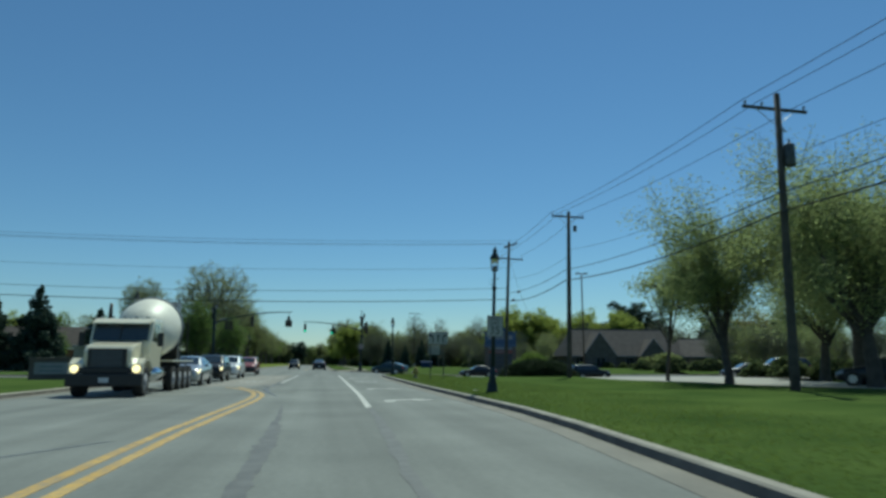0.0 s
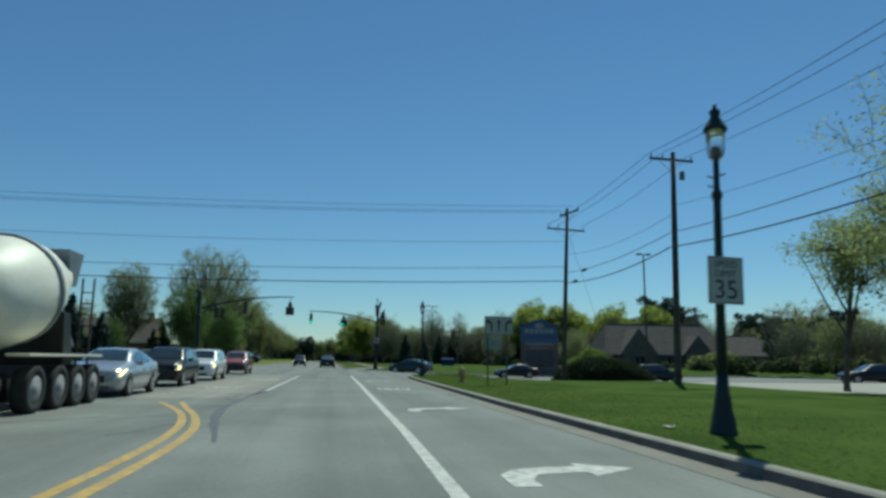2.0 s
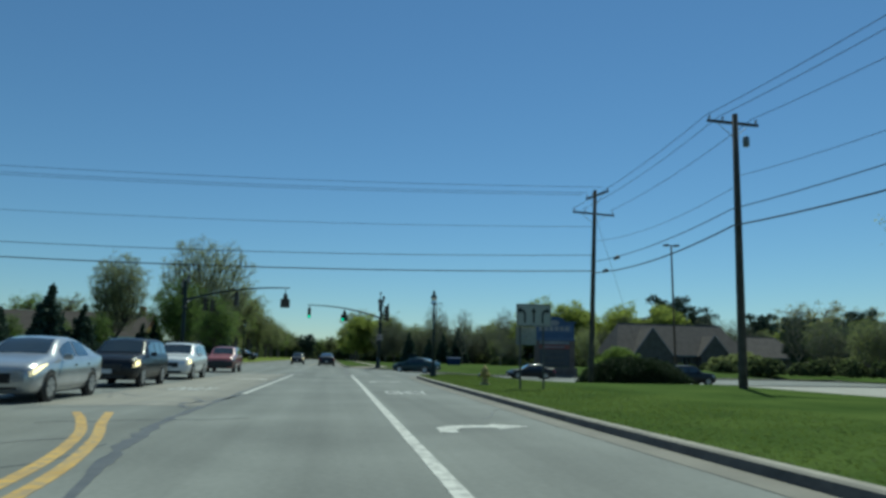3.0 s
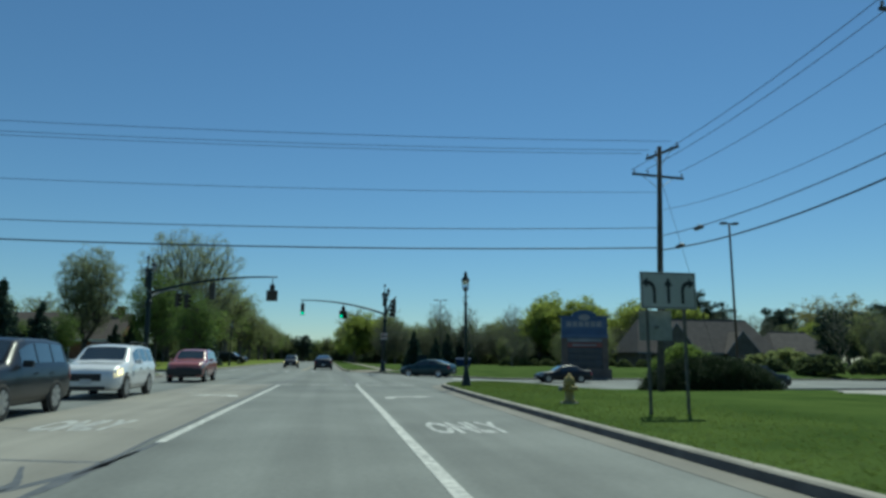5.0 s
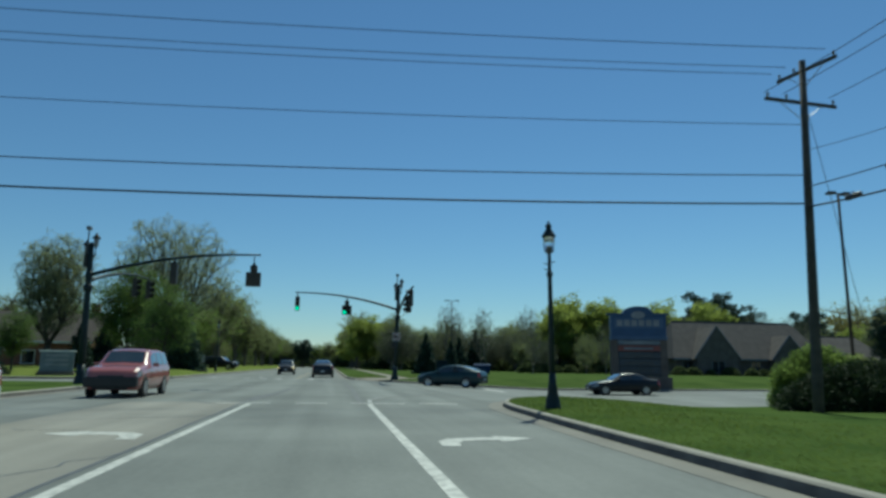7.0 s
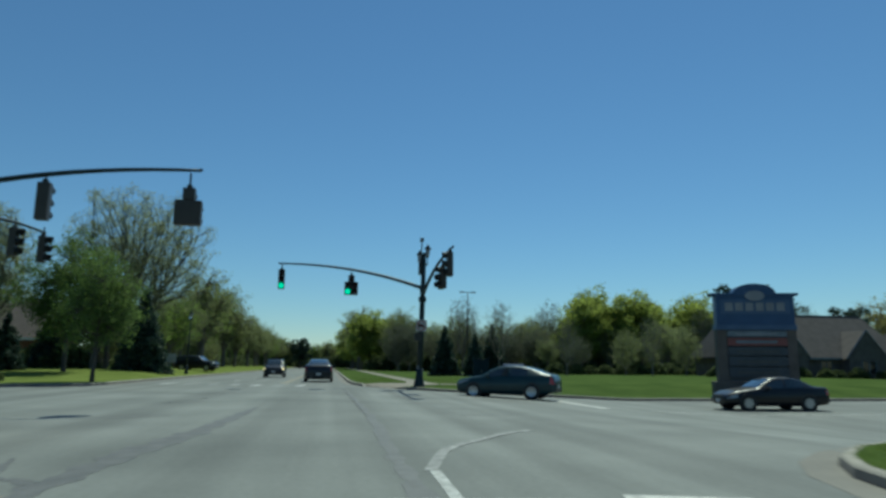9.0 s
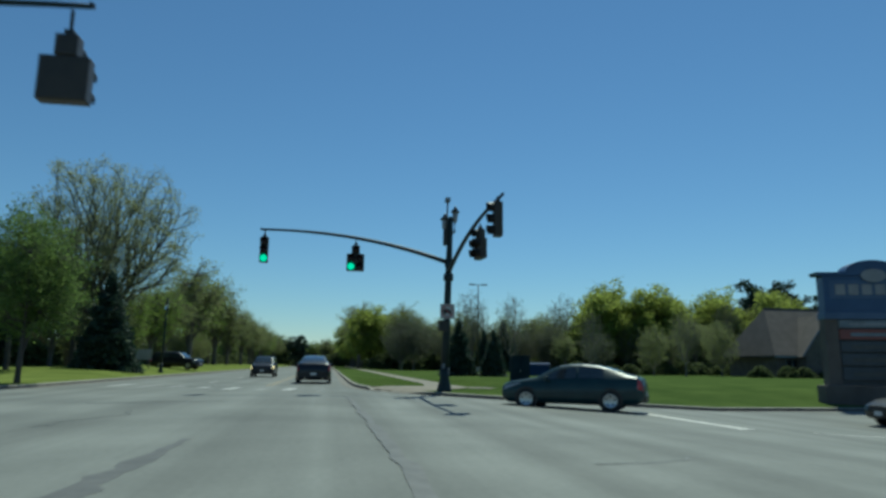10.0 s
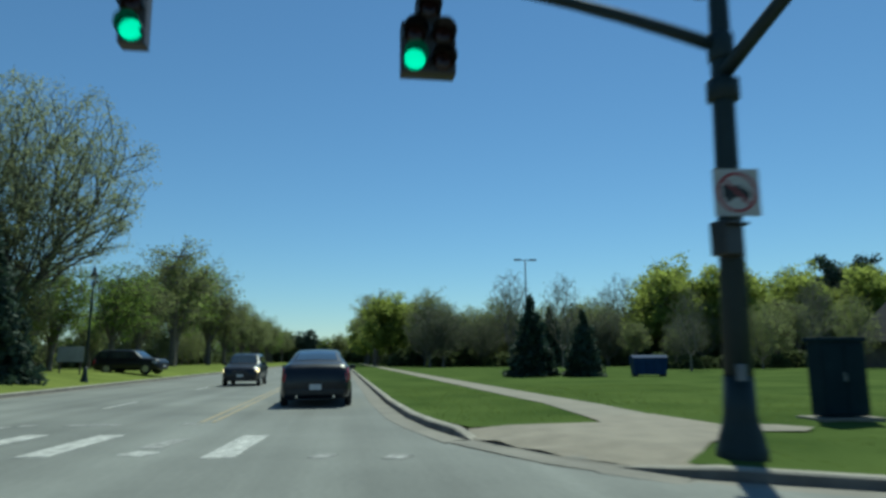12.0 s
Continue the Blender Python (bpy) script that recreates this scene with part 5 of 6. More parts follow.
for x, y, s in ((60, 109, 2.1), (67, 100, 1.7), (70.5, 97.5, 2.0), (75, 95, 1.8), (79, 92, 2.2)):
    plant(LIGHT_BUSH, x, y, x * 7, s)
for k in range(14):
    plant(BUSH, 33 + k * 2.6, 150 + rt.uniform(-1.5, 1.5), k * 50, rt.uniform(0.8, 1.3), label="low dark hedge bush before the spring trees")
for k in range(30):
    plant(BUSH, 16 + k * 3.1, 186 - 0.6 * k + rt.uniform(-3, 3), k * 50, rt.uniform(1.2, 2.6), label="ragged bush along the wood edge")
for k in range(44):
    plant(BUSH, -36 - (k % 11) * 3.4, 138 + (k // 11) * 20 + rt.uniform(-2, 2), k * 50, rt.uniform(1.5, 2.4), label="ragged bush between the garden trees")
for k in range(50):
    plant(BUSH, -29 - rt.uniform(0, 5), 147 + k * 3.4, k * 61, rt.uniform(1.7, 2.7), label="ragged bush behind the street trees")
for k in range(16):
    plant(BUSH, 33 + k * 1.2, 45 - k * 1.7 + rt.uniform(-1, 1), k * 50, rt.uniform(0.8, 1.2), label="ragged bush beyond the car park drive")
for k in range(32):
    plant(BUSH, 49 + k * 1.7, 96 - k * 2.1 + rt.uniform(-1, 1), k * 50, rt.uniform(0.9, 1.35), label="ragged bush beyond the car park")
for k in range(18):
    plant(BUSH, -44 + k * 4.3, 316 + rt.uniform(-2, 2), k * 70, rt.uniform(2.4, 3.2), label="ragged bush where the road bends away")
for k in range(26):
    plant(BUSH, 13 + k * 3.4, 206 + rt.uniform(-3, 3) - 0.25 * k, k * 50, rt.uniform(2.2, 3.0), label="ragged bush deep in the woods")
for k in range(12):
    plant(BUSH, 11 + 0.3 * k, 196 + k * 10 + rt.uniform(-1, 1), k * 50, rt.uniform(1.8, 2.6), label="ragged bush beside the far road")


# ------------------------------------------------------------------ buildings and large signs
def house(name, label, x0, x1, y0, y1, eave, ridge, wall, windows, at_m, chimney):
    """A gabled house; local x along its front, which faces -y."""
    hs = thing(name, label, "house", at=at_m)
    part("wall", boxed(x0, x1, y0, y1, -0.5, eave), wall, hs)
    my = (y0 + y1) / 2
    roof = bmesh.new()
    prism(roof, [(y0 - 0.6, eave - 0.12), (my, ridge), (y1 + 0.6, eave - 0.12), (y1 + 0.6, eave + 0.1), (my, ridge + 0.24), (y0 - 0.6, eave + 0.1)], "x", x0 - 0.5, x1 + 0.5)
    rf = part("roof", roof, "shingle_brown", hs, "brown shingle roof")
    for s in (x0 + 0.05, x1 - 0.05):
        part("gable", prismed([(y0 + 0.1, eave + 0.002), (my, ridge - 0.1), (y1 - 0.1, eave + 0.002)], "x", s - 0.05, s + 0.05), wall, hs)
    part("fascia", boxed(x0 - 0.5, x1 + 0.5, y0 - 0.66, y0 - 0.605, eave - 0.16, eave + 0.1), "trim_white", rf)
    for wx, wz, ww, wh in windows:
        w = part("window", boxed(wx - ww / 2, wx + ww / 2, y0 - 0.06, y0 - 0.003, wz, wz + wh), "window_dark", hs)
        for a, b, c, d in ((-ww / 2 - 0.1, -ww / 2, 0, wh), (ww / 2, ww / 2 + 0.1, 0, wh), (-ww / 2 - 0.1, ww / 2 + 0.1, wh, wh + 0.12), (-ww / 2 - 0.15, ww / 2 + 0.15, -0.12, 0)):
            part("frame", boxed(wx + a, wx + b, y0 - 0.09, y0 - 0.003, wz + c, wz + d), "trim_white", w)
    part("chimney", boxed(chimney - 0.5, chimney + 0.5, my - 0.5, my + 0.3, eave, ridge + 1.3, 0.03), "brick_red", rf)
    return hs


house("house", "low red-brick building with brown shingle roof among trees", -20, 22, 0, 12, 3.6, 7.6, "brick_red", [(-15 + 5 * k, 1.0, 1.4, 1.5) for k in range(7)], pose(-52, 131, 0), chimney=20.5)


def hip_house(label, x0, x1, y0, y1, eave, ridge, windows, gables):
    """A long house under a hipped roof, with small front gables; its front faces -y."""
    hs = thing("house", label, "house")
    part("wall", boxed(x0, x1, y0, y1, -0.3, eave), "brick_dark", hs)
    o, my, run = 0.7, (y0 + y1) / 2, (y1 - y0) / 2
    bm = bmesh.new()
    lo = [bm.verts.new(p) for p in ((x0 - o, y0 - o, eave), (x1 + o, y0 - o, eave), (x1 + o, y1 + o, eave), (x0 - o, y1 + o, eave))]
    up = [bm.verts.new(v.co + Vector((0, 0, 0.22))) for v in lo]
    a, b = bm.verts.new((x0 + run * 0.45, my, ridge)), bm.verts.new((x1 - run * 0.45, my, ridge))
    bm.faces.new(lo[::-1])
    for k in range(4):
        bm.faces.new((lo[k], lo[(k + 1) % 4], up[(k + 1) % 4], up[k]))
    bm.faces.new((up[0], up[1], b, a))
    bm.faces.new((up[1], up[2], b))
    bm.faces.new((up[2], up[3], a, b))
    bm.faces.new((up[3], up[0], a))
    rf = part("roof", bm, "shingle", hs, "grey-brown shingle roof")
    part("ridge_cap", piped([(x0 + run * 0.45, my, ridge + 0.02), (x1 - run * 0.45, my, ridge + 0.02)], 0.09, 6), "shingle", rf)
    part("fascia", boxed(x0 - o, x1 + o, y0 - o - 0.05, y0 - o - 0.004, eave - 0.05, eave + 0.2), "panel_grey", rf)
    for gx, gw, gz in gables:
        part("front_gable", prismed([(gx - gw / 2, eave + 0.05), (gx + gw / 2, eave + 0.05), (gx, gz)], "y", y0 - 1.6, my), "shingle", rf)
        part("gable_wall", prismed([(gx - gw / 2 + 0.4, -0.2), (gx + gw / 2 - 0.4, -0.2), (gx + gw / 2 - 0.4, eave + 0.2), (gx, gz - 0.35), (gx - gw / 2 + 0.4, eave + 0.2)], "y", y0 - 1.66, y0 - 0.003), "brick_dark", hs)
        for k in (-1, 1):
            part("rake_board", piped([(gx + k * gw / 2, y0 - 1.72, eave + 0.1), (gx, y0 - 1.72, gz + 0.02)], 0.1, 4), "panel_grey", rf, "grey rake board")
        w = part("window", boxed(gx - 1.0, gx + 1.0, y0 - 1.72, y0 - 1.663, 0.7, 2.2), "window_dark", hs)
        for k in (-1.05, 0, 1.05):
            part("frame", boxed(gx + k - 0.06, gx + k + 0.06, y0 - 1.75, y0 - 1.723, 0.6, 2.3), "panel_grey", w)
    for wx in windows:
        w = part("window", boxed(wx - 0.8, wx + 0.8, y0 - 0.06, y0 - 0.003, 0.8, 2.2), "window_dark", hs)
        for k in (-0.84, 0, 0.84):
            part("frame", boxed(wx + k - 0.05, wx + k + 0.05, y0 - 0.09, y0 - 0.063, 0.7, 2.3), "panel_grey", w)
    return hs


hip_house("long brown brick house under a grey-brown hipped roof", 52.5, 78, 136, 145.5, 2.5, 8.7, (54.5, 66, 76), ((58.6, 7.8, 7.6), (71, 6.5, 6.4)))
hip_house("lower brown brick house wing under a hipped roof", 79, 90, 137, 145, 2.4, 6.7, (81, 86), ())
for k in range(12):
    plant(BUSH, 48 + k * 2.9, 132.5 + rt.uniform(-0.8, 0.8), k * 77, rt.uniform(0.6, 0.95), label="clipped bush in front of the long house")
bin_ = thing("waste_container", "low blue metal waste container on the far lawn", "container", at=pose(19.3, 124, lawn_z(19.3, 124), 0, 0, -12))
part("body", prismed([(-0.95, 0.12), (0.95, 0.12), (1.05, 1.1), (-1.05, 1.1)], "y", -0.6, 0.6), "bin_blue", bin_)
for k in range(4):
    part("rib", boxed(-0.75 + 0.5 * k - 0.04, -0.75 + 0.5 * k + 0.04, -0.64, -0.603, 0.15, 1.05), "bin_blue", bin_)
part("lid", prismed([(-0.62, 1.1), (0.62, 1.1), (0.62, 1.16), (-0.1, 1.32), (-0.62, 1.16)], "x", -1.08, 1.08), "bin_blue", bin_)
for x in (-0.85, 0.85):
    part("skid", boxed(x - 0.08, x + 0.08, -0.55, 0.55, -0.05, 0.12), "black_metal", bin_)

# store sign
ss = thing("store_sign", "tall blue store sign with tenant panels on brick piers", "sign", at=pose(24.7, 90.8, 0.1, 0, 0, -15))
for s in (-1, 1):
    part("pier", boxed(s * 1.95 - 0.28, s * 1.95 + 0.28, -0.3, 0.3, -0.6, 3.4, 0.02), "brick_dark", ss)
part("plinth", boxed(-2.5, 2.5, -0.42, 0.42, -0.6, 0.35, 0.03), "brick_dark", ss)
part("cabinet", boxed(-2.2, 2.2, -0.34, 0.34, 3.42, 5.3, 0.03), "sign_blue", ss)
arch = [(-2.4, 5.3), (2.4, 5.3), (2.48, 5.46), (1.3, 5.46)] + [(1.2 * math.cos(a), 5.46 + 0.56 * math.sin(a)) for a in [math.pi * k / 16 for k in range(17)]] + [(-1.3, 5.46), (-2.48, 5.46)]
part("cornice", prismed(arch, "y", -0.4, 0.4), "sign_blue", ss)
part("name_panel", boxed(-1.95, 1.95, -0.352, -0.341, 4.25, 5.08, 0.01), "sign_blue_pale", ss, "paler blue name panel")
part("band", boxed(-2.26, 2.26, -0.4, 0.4, 3.3, 3.62, 0.03), "sign_blue_pale", ss, "pale blue band")
part("emblem", prismed([(0.55 * math.cos(2 * math.pi * k / 20), 5.3 + 0.3 * math.sin(2 * math.pi * k / 20)) for k in range(20)], "y", -0.43, -0.405), "panel_pale", ss, "pale oval emblem")
for k in range(6):
    part("letter_block", boxed(-1.7 + 0.58 * k, -1.26 + 0.58 * k, -0.365, -0.345, 4.42, 4.9, 0.03), "panel_pale", ss)
for z, h, m in ((2.92, 0.34, "panel_grey"), (2.4, 0.46, "panel_red"), (1.85, 0.45, "panel_dark"), (1.25, 0.5, "panel_dark"), (0.6, 0.55, "panel_dark")):
    part("tenant_panel", boxed(-1.66, 1.66, -0.36, -0.2 if z < 3.4 else -0.345, z, z + h, 0.01), m, ss)
    part("text_bar", boxed(-1.2, 1.1, -0.372, -0.362, z + h * 0.3, z + h * 0.65), {"panel_grey": "panel_pale", "panel_red": "panel_grey"}.get(m, "post_dark"), ss)
part("panel_backing", boxed(-1.66, 1.66, -0.19, 0.2, 0.36, 3.41), "panel_dark", ss)

# signs and pillars across the road
vb = thing("sign_board", "pale grey sign board on two posts behind the verge", "sign", at=pose(-16.0, 127.6, 0.5, 0, 0, 10))
part("panel", boxed(-0.72, 0.72, -0.03, 0.03, 0.78, 1.7, 0.01), "panel_pale", vb)
for x in (-0.55, 0.55):
    part("post", boxed(x - 0.045, x + 0.045, 0.035, 0.12, -0.2, 1.75, 0.008), "pole_wood", vb)
mb = thing("notice_board", "grey monument sign board on the far lawn", "sign", at=pose(-20.7, 96, 0.1, 0, 0, 12))
part("board", boxed(-1.15, 1.15, -0.12, 0.12, 0.35, 1.85, 0.03), "panel_grey", mb)
part("cap", boxed(-1.25, 1.25, -0.16, 0.16, 1.85, 1.97, 0.02), "trim_white", mb)
part("footing", boxed(-1.25, 1.25, -0.2, 0.2, -0.2, 0.35, 0.02), "brick_brown", mb)
for z in (0.8, 1.15, 1.5):
    part("text_bar", boxed(-0.8, 0.8, -0.135, -0.125, z, z + 0.14), "panel_pale", mb)
es = thing("entrance_sign", "low dark brick entrance sign with a capped pillar", "sign", at=pose(-14.8, 43.0, 0.1, 0, 0, 8))
part("sign_wall", boxed(-2.7, -0.36, -0.18, 0.18, -0.2, 1.25, 0.03), "brick_dark", es)
part("wall_cap", boxed(-2.75, -0.36, -0.24, 0.24, 1.25, 1.35, 0.02), "brick_dark", es)
part("sign_panel", boxed(-2.4, -0.6, -0.215, -0.185, 0.35, 1.05, 0.01), "panel_pale", es)
for z in (0.5, 0.75):
    part("text_bar", boxed(-2.1, -0.9, -0.227, -0.217, z, z + 0.12), "panel_grey", es)
part("pillar", boxed(-0.35, 0.35, -0.35, 0.35, -0.2, 1.95, 0.04), "kerb_concrete", es)
part("pillar_cap", boxed(-0.45, 0.45, -0.45, 0.45, 1.95, 2.1, 0.04), "concrete", es)
for x, y in ((-14.3, 66.5), (-11.7, 50.0)):
    mb = thing("marker_post", "short dark post with a white cap on the verge", "post", "marker posts", at=pose(x, y, 0.12))
    part("post", turned([(0.09, -0.1), (0.085, 0.7)], 10), "pole_wood", mb, "", True)
    part("cap", turned([(0.12, 0.7), (0.13, 0.72), (0.13, 0.92), (0.05, 1.0)], 12), "trim_white", mb, "white cap", True)

# ------------------------------------------------------------------ vehicles
surface("paint_black", (0.006, 0.007, 0.009), (0.012, 0.013, 0.016), 2, 0.35, coat=0.3, shine=0.3)
surface("paint_teal", (0.006, 0.026, 0.031), (0.011, 0.04, 0.046), 2, 0.35, coat=0.3, shine=0.3)
surface("paint_silver", (0.42, 0.43, 0.44), (0.52, 0.53, 0.54), 2, 0.28, metal=0.5, coat=1.0)
surface("paint_white", (0.72, 0.72, 0.71), (0.8, 0.8, 0.79), 2, 0.3, coat=1.0)
surface("paint_red", (0.3, 0.09, 0.08), (0.38, 0.12, 0.1), 2, 0.3, coat=1.0)
surface("paint_navy", (0.007, 0.009, 0.014), (0.013, 0.015, 0.022), 2, 0.35, coat=0.3, shine=0.3)
surface("paint_cream", (0.68, 0.63, 0.46), (0.78, 0.73, 0.56), 1.2, 0.35, coat=0.8)
surface("drum_cream", (0.66, 0.64, 0.54), (0.8, 0.78, 0.68), 1.5, 0.5)
surface("tyre", (0.012, 0.012, 0.012), (0.025, 0.025, 0.024), 6, 0.85, bump=0.2)
surface("rim_alloy", (0.4, 0.41, 0.42), (0.55, 0.56, 0.57), 5, 0.3, metal=0.8)
surface("rim_shade", (0.09, 0.092, 0.095), (0.15, 0.152, 0.155), 5, 0.45, metal=0.4)
surface("car_glass", (0.025, 0.034, 0.038), (0.045, 0.055, 0.06), 1.0, 0.04, coat=1.0)
surface("trim_black", (0.012, 0.012, 0.013), (0.022, 0.022, 0.022), 4, 0.5)
surface("lamp_clear", (0.2, 0.21, 0.22), (0.32, 0.33, 0.34), 4, 0.1, coat=1.0)
surface("lamp_warm", (0.95, 0.75, 0.4), (1.0, 0.8, 0.45), 4, 0.1, glow=1.5)
surface("lamp_red", (0.35, 0.012, 0.01), (0.45, 0.02, 0.015), 4, 0.12, coat=1.0)
surface("brake_red", (0.7, 0.03, 0.05), (0.9, 0.06, 0.08), 4, 0.12, glow=0.8)
surface("chrome", (0.6, 0.61, 0.62), (0.7, 0.7, 0.71), 4, 0.12, metal=1.0)
surface("plate_white", (0.5, 0.5, 0.5), (0.6, 0.6, 0.6), 4, 0.5)

# stations from nose (0) to tail (1): place, half width, underside, shoulder, roof, roof half width
SEDAN = [(0.0, 0.72, 0.36, 0.64, 0.69, 0.54), (0.015, 0.82, 0.26, 0.73, 0.79, 0.62), (0.05, 0.88, 0.2, 0.8, 0.86, 0.68), (0.12, 0.905, 0.18, 0.86, 0.93, 0.7), (0.2, 0.91, 0.18, 0.9, 0.99, 0.73), (0.26, 0.915, 0.18, 0.92, 1.04, 0.74), (0.31, 0.915, 0.18, 0.93, 1.17, 0.7), (0.37, 0.915, 0.18, 0.94, 1.33, 0.64), (0.42, 0.915, 0.18, 0.95, 1.425, 0.6), (0.5, 0.915, 0.18, 0.96, 1.475, 0.58), (0.58, 0.915, 0.18, 0.97, 1.48, 0.575), (0.68, 0.915, 0.18, 0.98, 1.44, 0.57), (0.76, 0.915, 0.18, 1.0, 1.36, 0.58), (0.84, 0.91, 0.19, 1.02, 1.24, 0.63), (0.9, 0.9, 0.21, 1.03, 1.14, 0.68), (0.955, 0.87, 0.25, 1.02, 1.09, 0.69), (0.985, 0.83, 0.3, 0.92, 0.99, 0.66), (1.0, 0.74, 0.42, 0.7, 0.74, 0.6)]
SALOON = [(0.0, 0.62, 0.34, 0.56, 0.6, 0.5), (0.03, 0.76, 0.24, 0.66, 0.7, 0.6), (0.1, 0.86, 0.2, 0.78, 0.84, 0.68), (0.22, 0.9, 0.19, 0.86, 0.93, 0.72), (0.3, 0.91, 0.19, 0.9, 0.98, 0.74), (0.36, 0.91, 0.19, 0.92, 1.16, 0.68), (0.45, 0.91, 0.19, 0.93, 1.4, 0.6), (0.52, 0.91, 0.19, 0.94, 1.455, 0.58), (0.64, 0.91, 0.19, 0.95, 1.46, 0.58), (0.74, 0.91, 0.19, 0.97, 1.37, 0.58), (0.84, 0.9, 0.2, 0.99, 1.12, 0.64), (0.88, 0.89, 0.22, 0.99, 1.06, 0.7), (0.97, 0.85, 0.26, 0.96, 1.04, 0.7), (0.99, 0.8, 0.3, 0.84, 0.92, 0.66), (1.0, 0.72, 0.4, 0.66, 0.7, 0.6)]
SUV = [(0.0, 0.68, 0.4, 0.7, 0.74, 0.55), (0.02, 0.82, 0.3, 0.88, 0.92, 0.66), (0.07, 0.9, 0.25, 0.98, 1.04, 0.74), (0.2, 0.92, 0.24, 1.02, 1.1, 0.76), (0.27, 0.92, 0.24, 1.04, 1.14, 0.78), (0.33, 0.92, 0.24, 1.06, 1.36, 0.74), (0.4, 0.92, 0.24, 1.07, 1.62, 0.69), (0.48, 0.92, 0.24, 1.08, 1.69, 0.68), (0.75, 0.92, 0.24, 1.09, 1.7, 0.68), (0.92, 0.92, 0.25, 1.1, 1.65, 0.68), (0.975, 0.9, 0.27, 1.08, 1.3, 0.74), (0.99, 0.86, 0.3, 0.98, 1.06, 0.74), (1.0, 0.8, 0.4, 0.72, 0.78, 0.7)]


def car(label, style, paint, at_m, L=4.7, wide=1.0, high=1.0, lights="off", rails=False, category="car", dark_front=False, covers=False):
    """A car; local +x is forward, wheels stand on z = 0."""
    st = {"suv": SUV, "sedan": SEDAN, "saloon": SALOON}[style]
    c = thing("car", label, category, "cars", at=at_m)
    half = L / 2

    def at_u(u):
        for p, q in zip(st, st[1:]):
            if p[0] <= u <= q[0]:
                t = (u - p[0]) / (q[0] - p[0])
                return [a + (b - a) * t for a, b in zip(p, q)]
        return list(st[-1])

    def ring(u):
        _, w, zb, zs, zr, wr = at_u(u)
        w, wr, zs, zr = w * wide, wr * wide, zs * high, zr * high
        x = half - u * L
        zm = zb + (zs - zb) * 0.55
        side = [(w * 0.84, zb), (w * 0.96, zb + 0.07), (w, zb + (zs - zb) * 0.3), (w * 1.0, zm), (w * 0.975, zs - 0.05), (w * 0.94, zs), (wr + (w * 0.94 - wr) * 0.12, zs + (zr - zs) * 0.86), (wr * 0.9, zs + (zr - zs) * 0.97), (wr * 0.5, zr), (0, zr + 0.012)]
        return [Vector((x, y, z)) for y, z in side] + [Vector((x, -y, z)) for y, z in side[-2::-1]]

    us = sorted({s[0] for s in st} | {k / 40 for k in range(41)})
    bm = bmesh.new()
    rings = [[bm.verts.new(p) for p in ring(u)] for u in us]
    n = len(rings[0])
    for a, b in zip(rings, rings[1:]):
        for k in range(n):
            bm.faces.new((a[k], a[(k + 1) % n], b[(k + 1) % n], b[k]))
    bm.faces.new(rings[0])
    bm.faces.new(rings[-1][::-1])
    part("body", bm, paint, c, "", True)

    def patch(name, u0, u1, k0, k1, f0, f1, material, lift=0.008, nu=5, nk=4, mirror=False, taper=0.0):
        """A panel lying on the body between two stations and two ring places."""
        b = bmesh.new()
        grid = []
        for i in range(nu + 1):
            u = u0 + (u1 - u0) * i / nu
            row = []
            r = ring(u)
            eps = ring(min(1, u + 0.004))
            for j in range(nk + 1):
                s = k0 + f0 + (k1 + f1 - k0 - f0) * j / nk
                if taper:
                    s = k0 + f0 + (k1 + f1 - k0 - f0) * (j / nk) * (1 - taper * (1 - i / nu))
                a, t = int(math.floor(s)), s - math.floor(s)
                p = r[a].lerp(r[min(a + 1, n - 1)], t)
                tang = r[min(a + 1, n - 1)] - r[a]
                along = eps[a].lerp(eps[min(a + 1, n - 1)], t) - p
                nor = tang.cross(along)
                if nor.length > 1e-9:
                    nor.normalize()
                if nor.dot(p - Vector((p.x * 0.9, 0, 0.75))) < 0:
                    nor = -nor
                q = p + nor * lift
                row.append(b.verts.new((q.x, -q.y if mirror else q.y, q.z)))
            grid.append(row)
        for a, d in zip(grid, grid[1:]):
            for j in range(nk):
                b.faces.new((a[j], a[j + 1], d[j + 1], d[j]))
        return part(name, b, material, c, "", True)

    if style == "suv":
        ws, rw, doors = (0.285, 0.395), (0.925, 0.972), ((0.39, 0.555), (0.575, 0.74), (0.76, 0.9))
    elif style == "saloon":
        ws, rw, doors = (0.31, 0.44), (0.75, 0.865), ((0.395, 0.555), (0.575, 0.74))
    else:
        ws, rw, doors = (0.27, 0.41), (0.7, 0.87), ((0.35, 0.54), (0.56, 0.73))
    patch("windscreen", ws[0], ws[1], 7, 11, 0.1, -0.1, "car_glass", nk=8)
    patch("rear_window", rw[0], rw[1], 7, 11, 0.15, -0.15, "car_glass", nk=8)
    for m in (False, True):
        for u0, u1 in doors:
            patch("side_window", u0, u1, 5, 6, 0.1, -0.06, "car_glass", mirror=m, taper=0.25 if u0 < 0.4 else 0.0)
        for u0, u1 in doors[:2]:
            patch("door_handle", u1 - 0.045, u1 - 0.012, 3, 4, 0.55, -0.32, "chrome" if paint in ("paint_silver", "paint_white") else paint, 0.02, 2, 1, m)
        patch("sill", 0.2, 0.82, 0, 1, 0.2, 0.4, "trim_black", 0.006, 6, 1, m)
        lit = "lamp_warm" if lights == "on" else "lamp_clear"
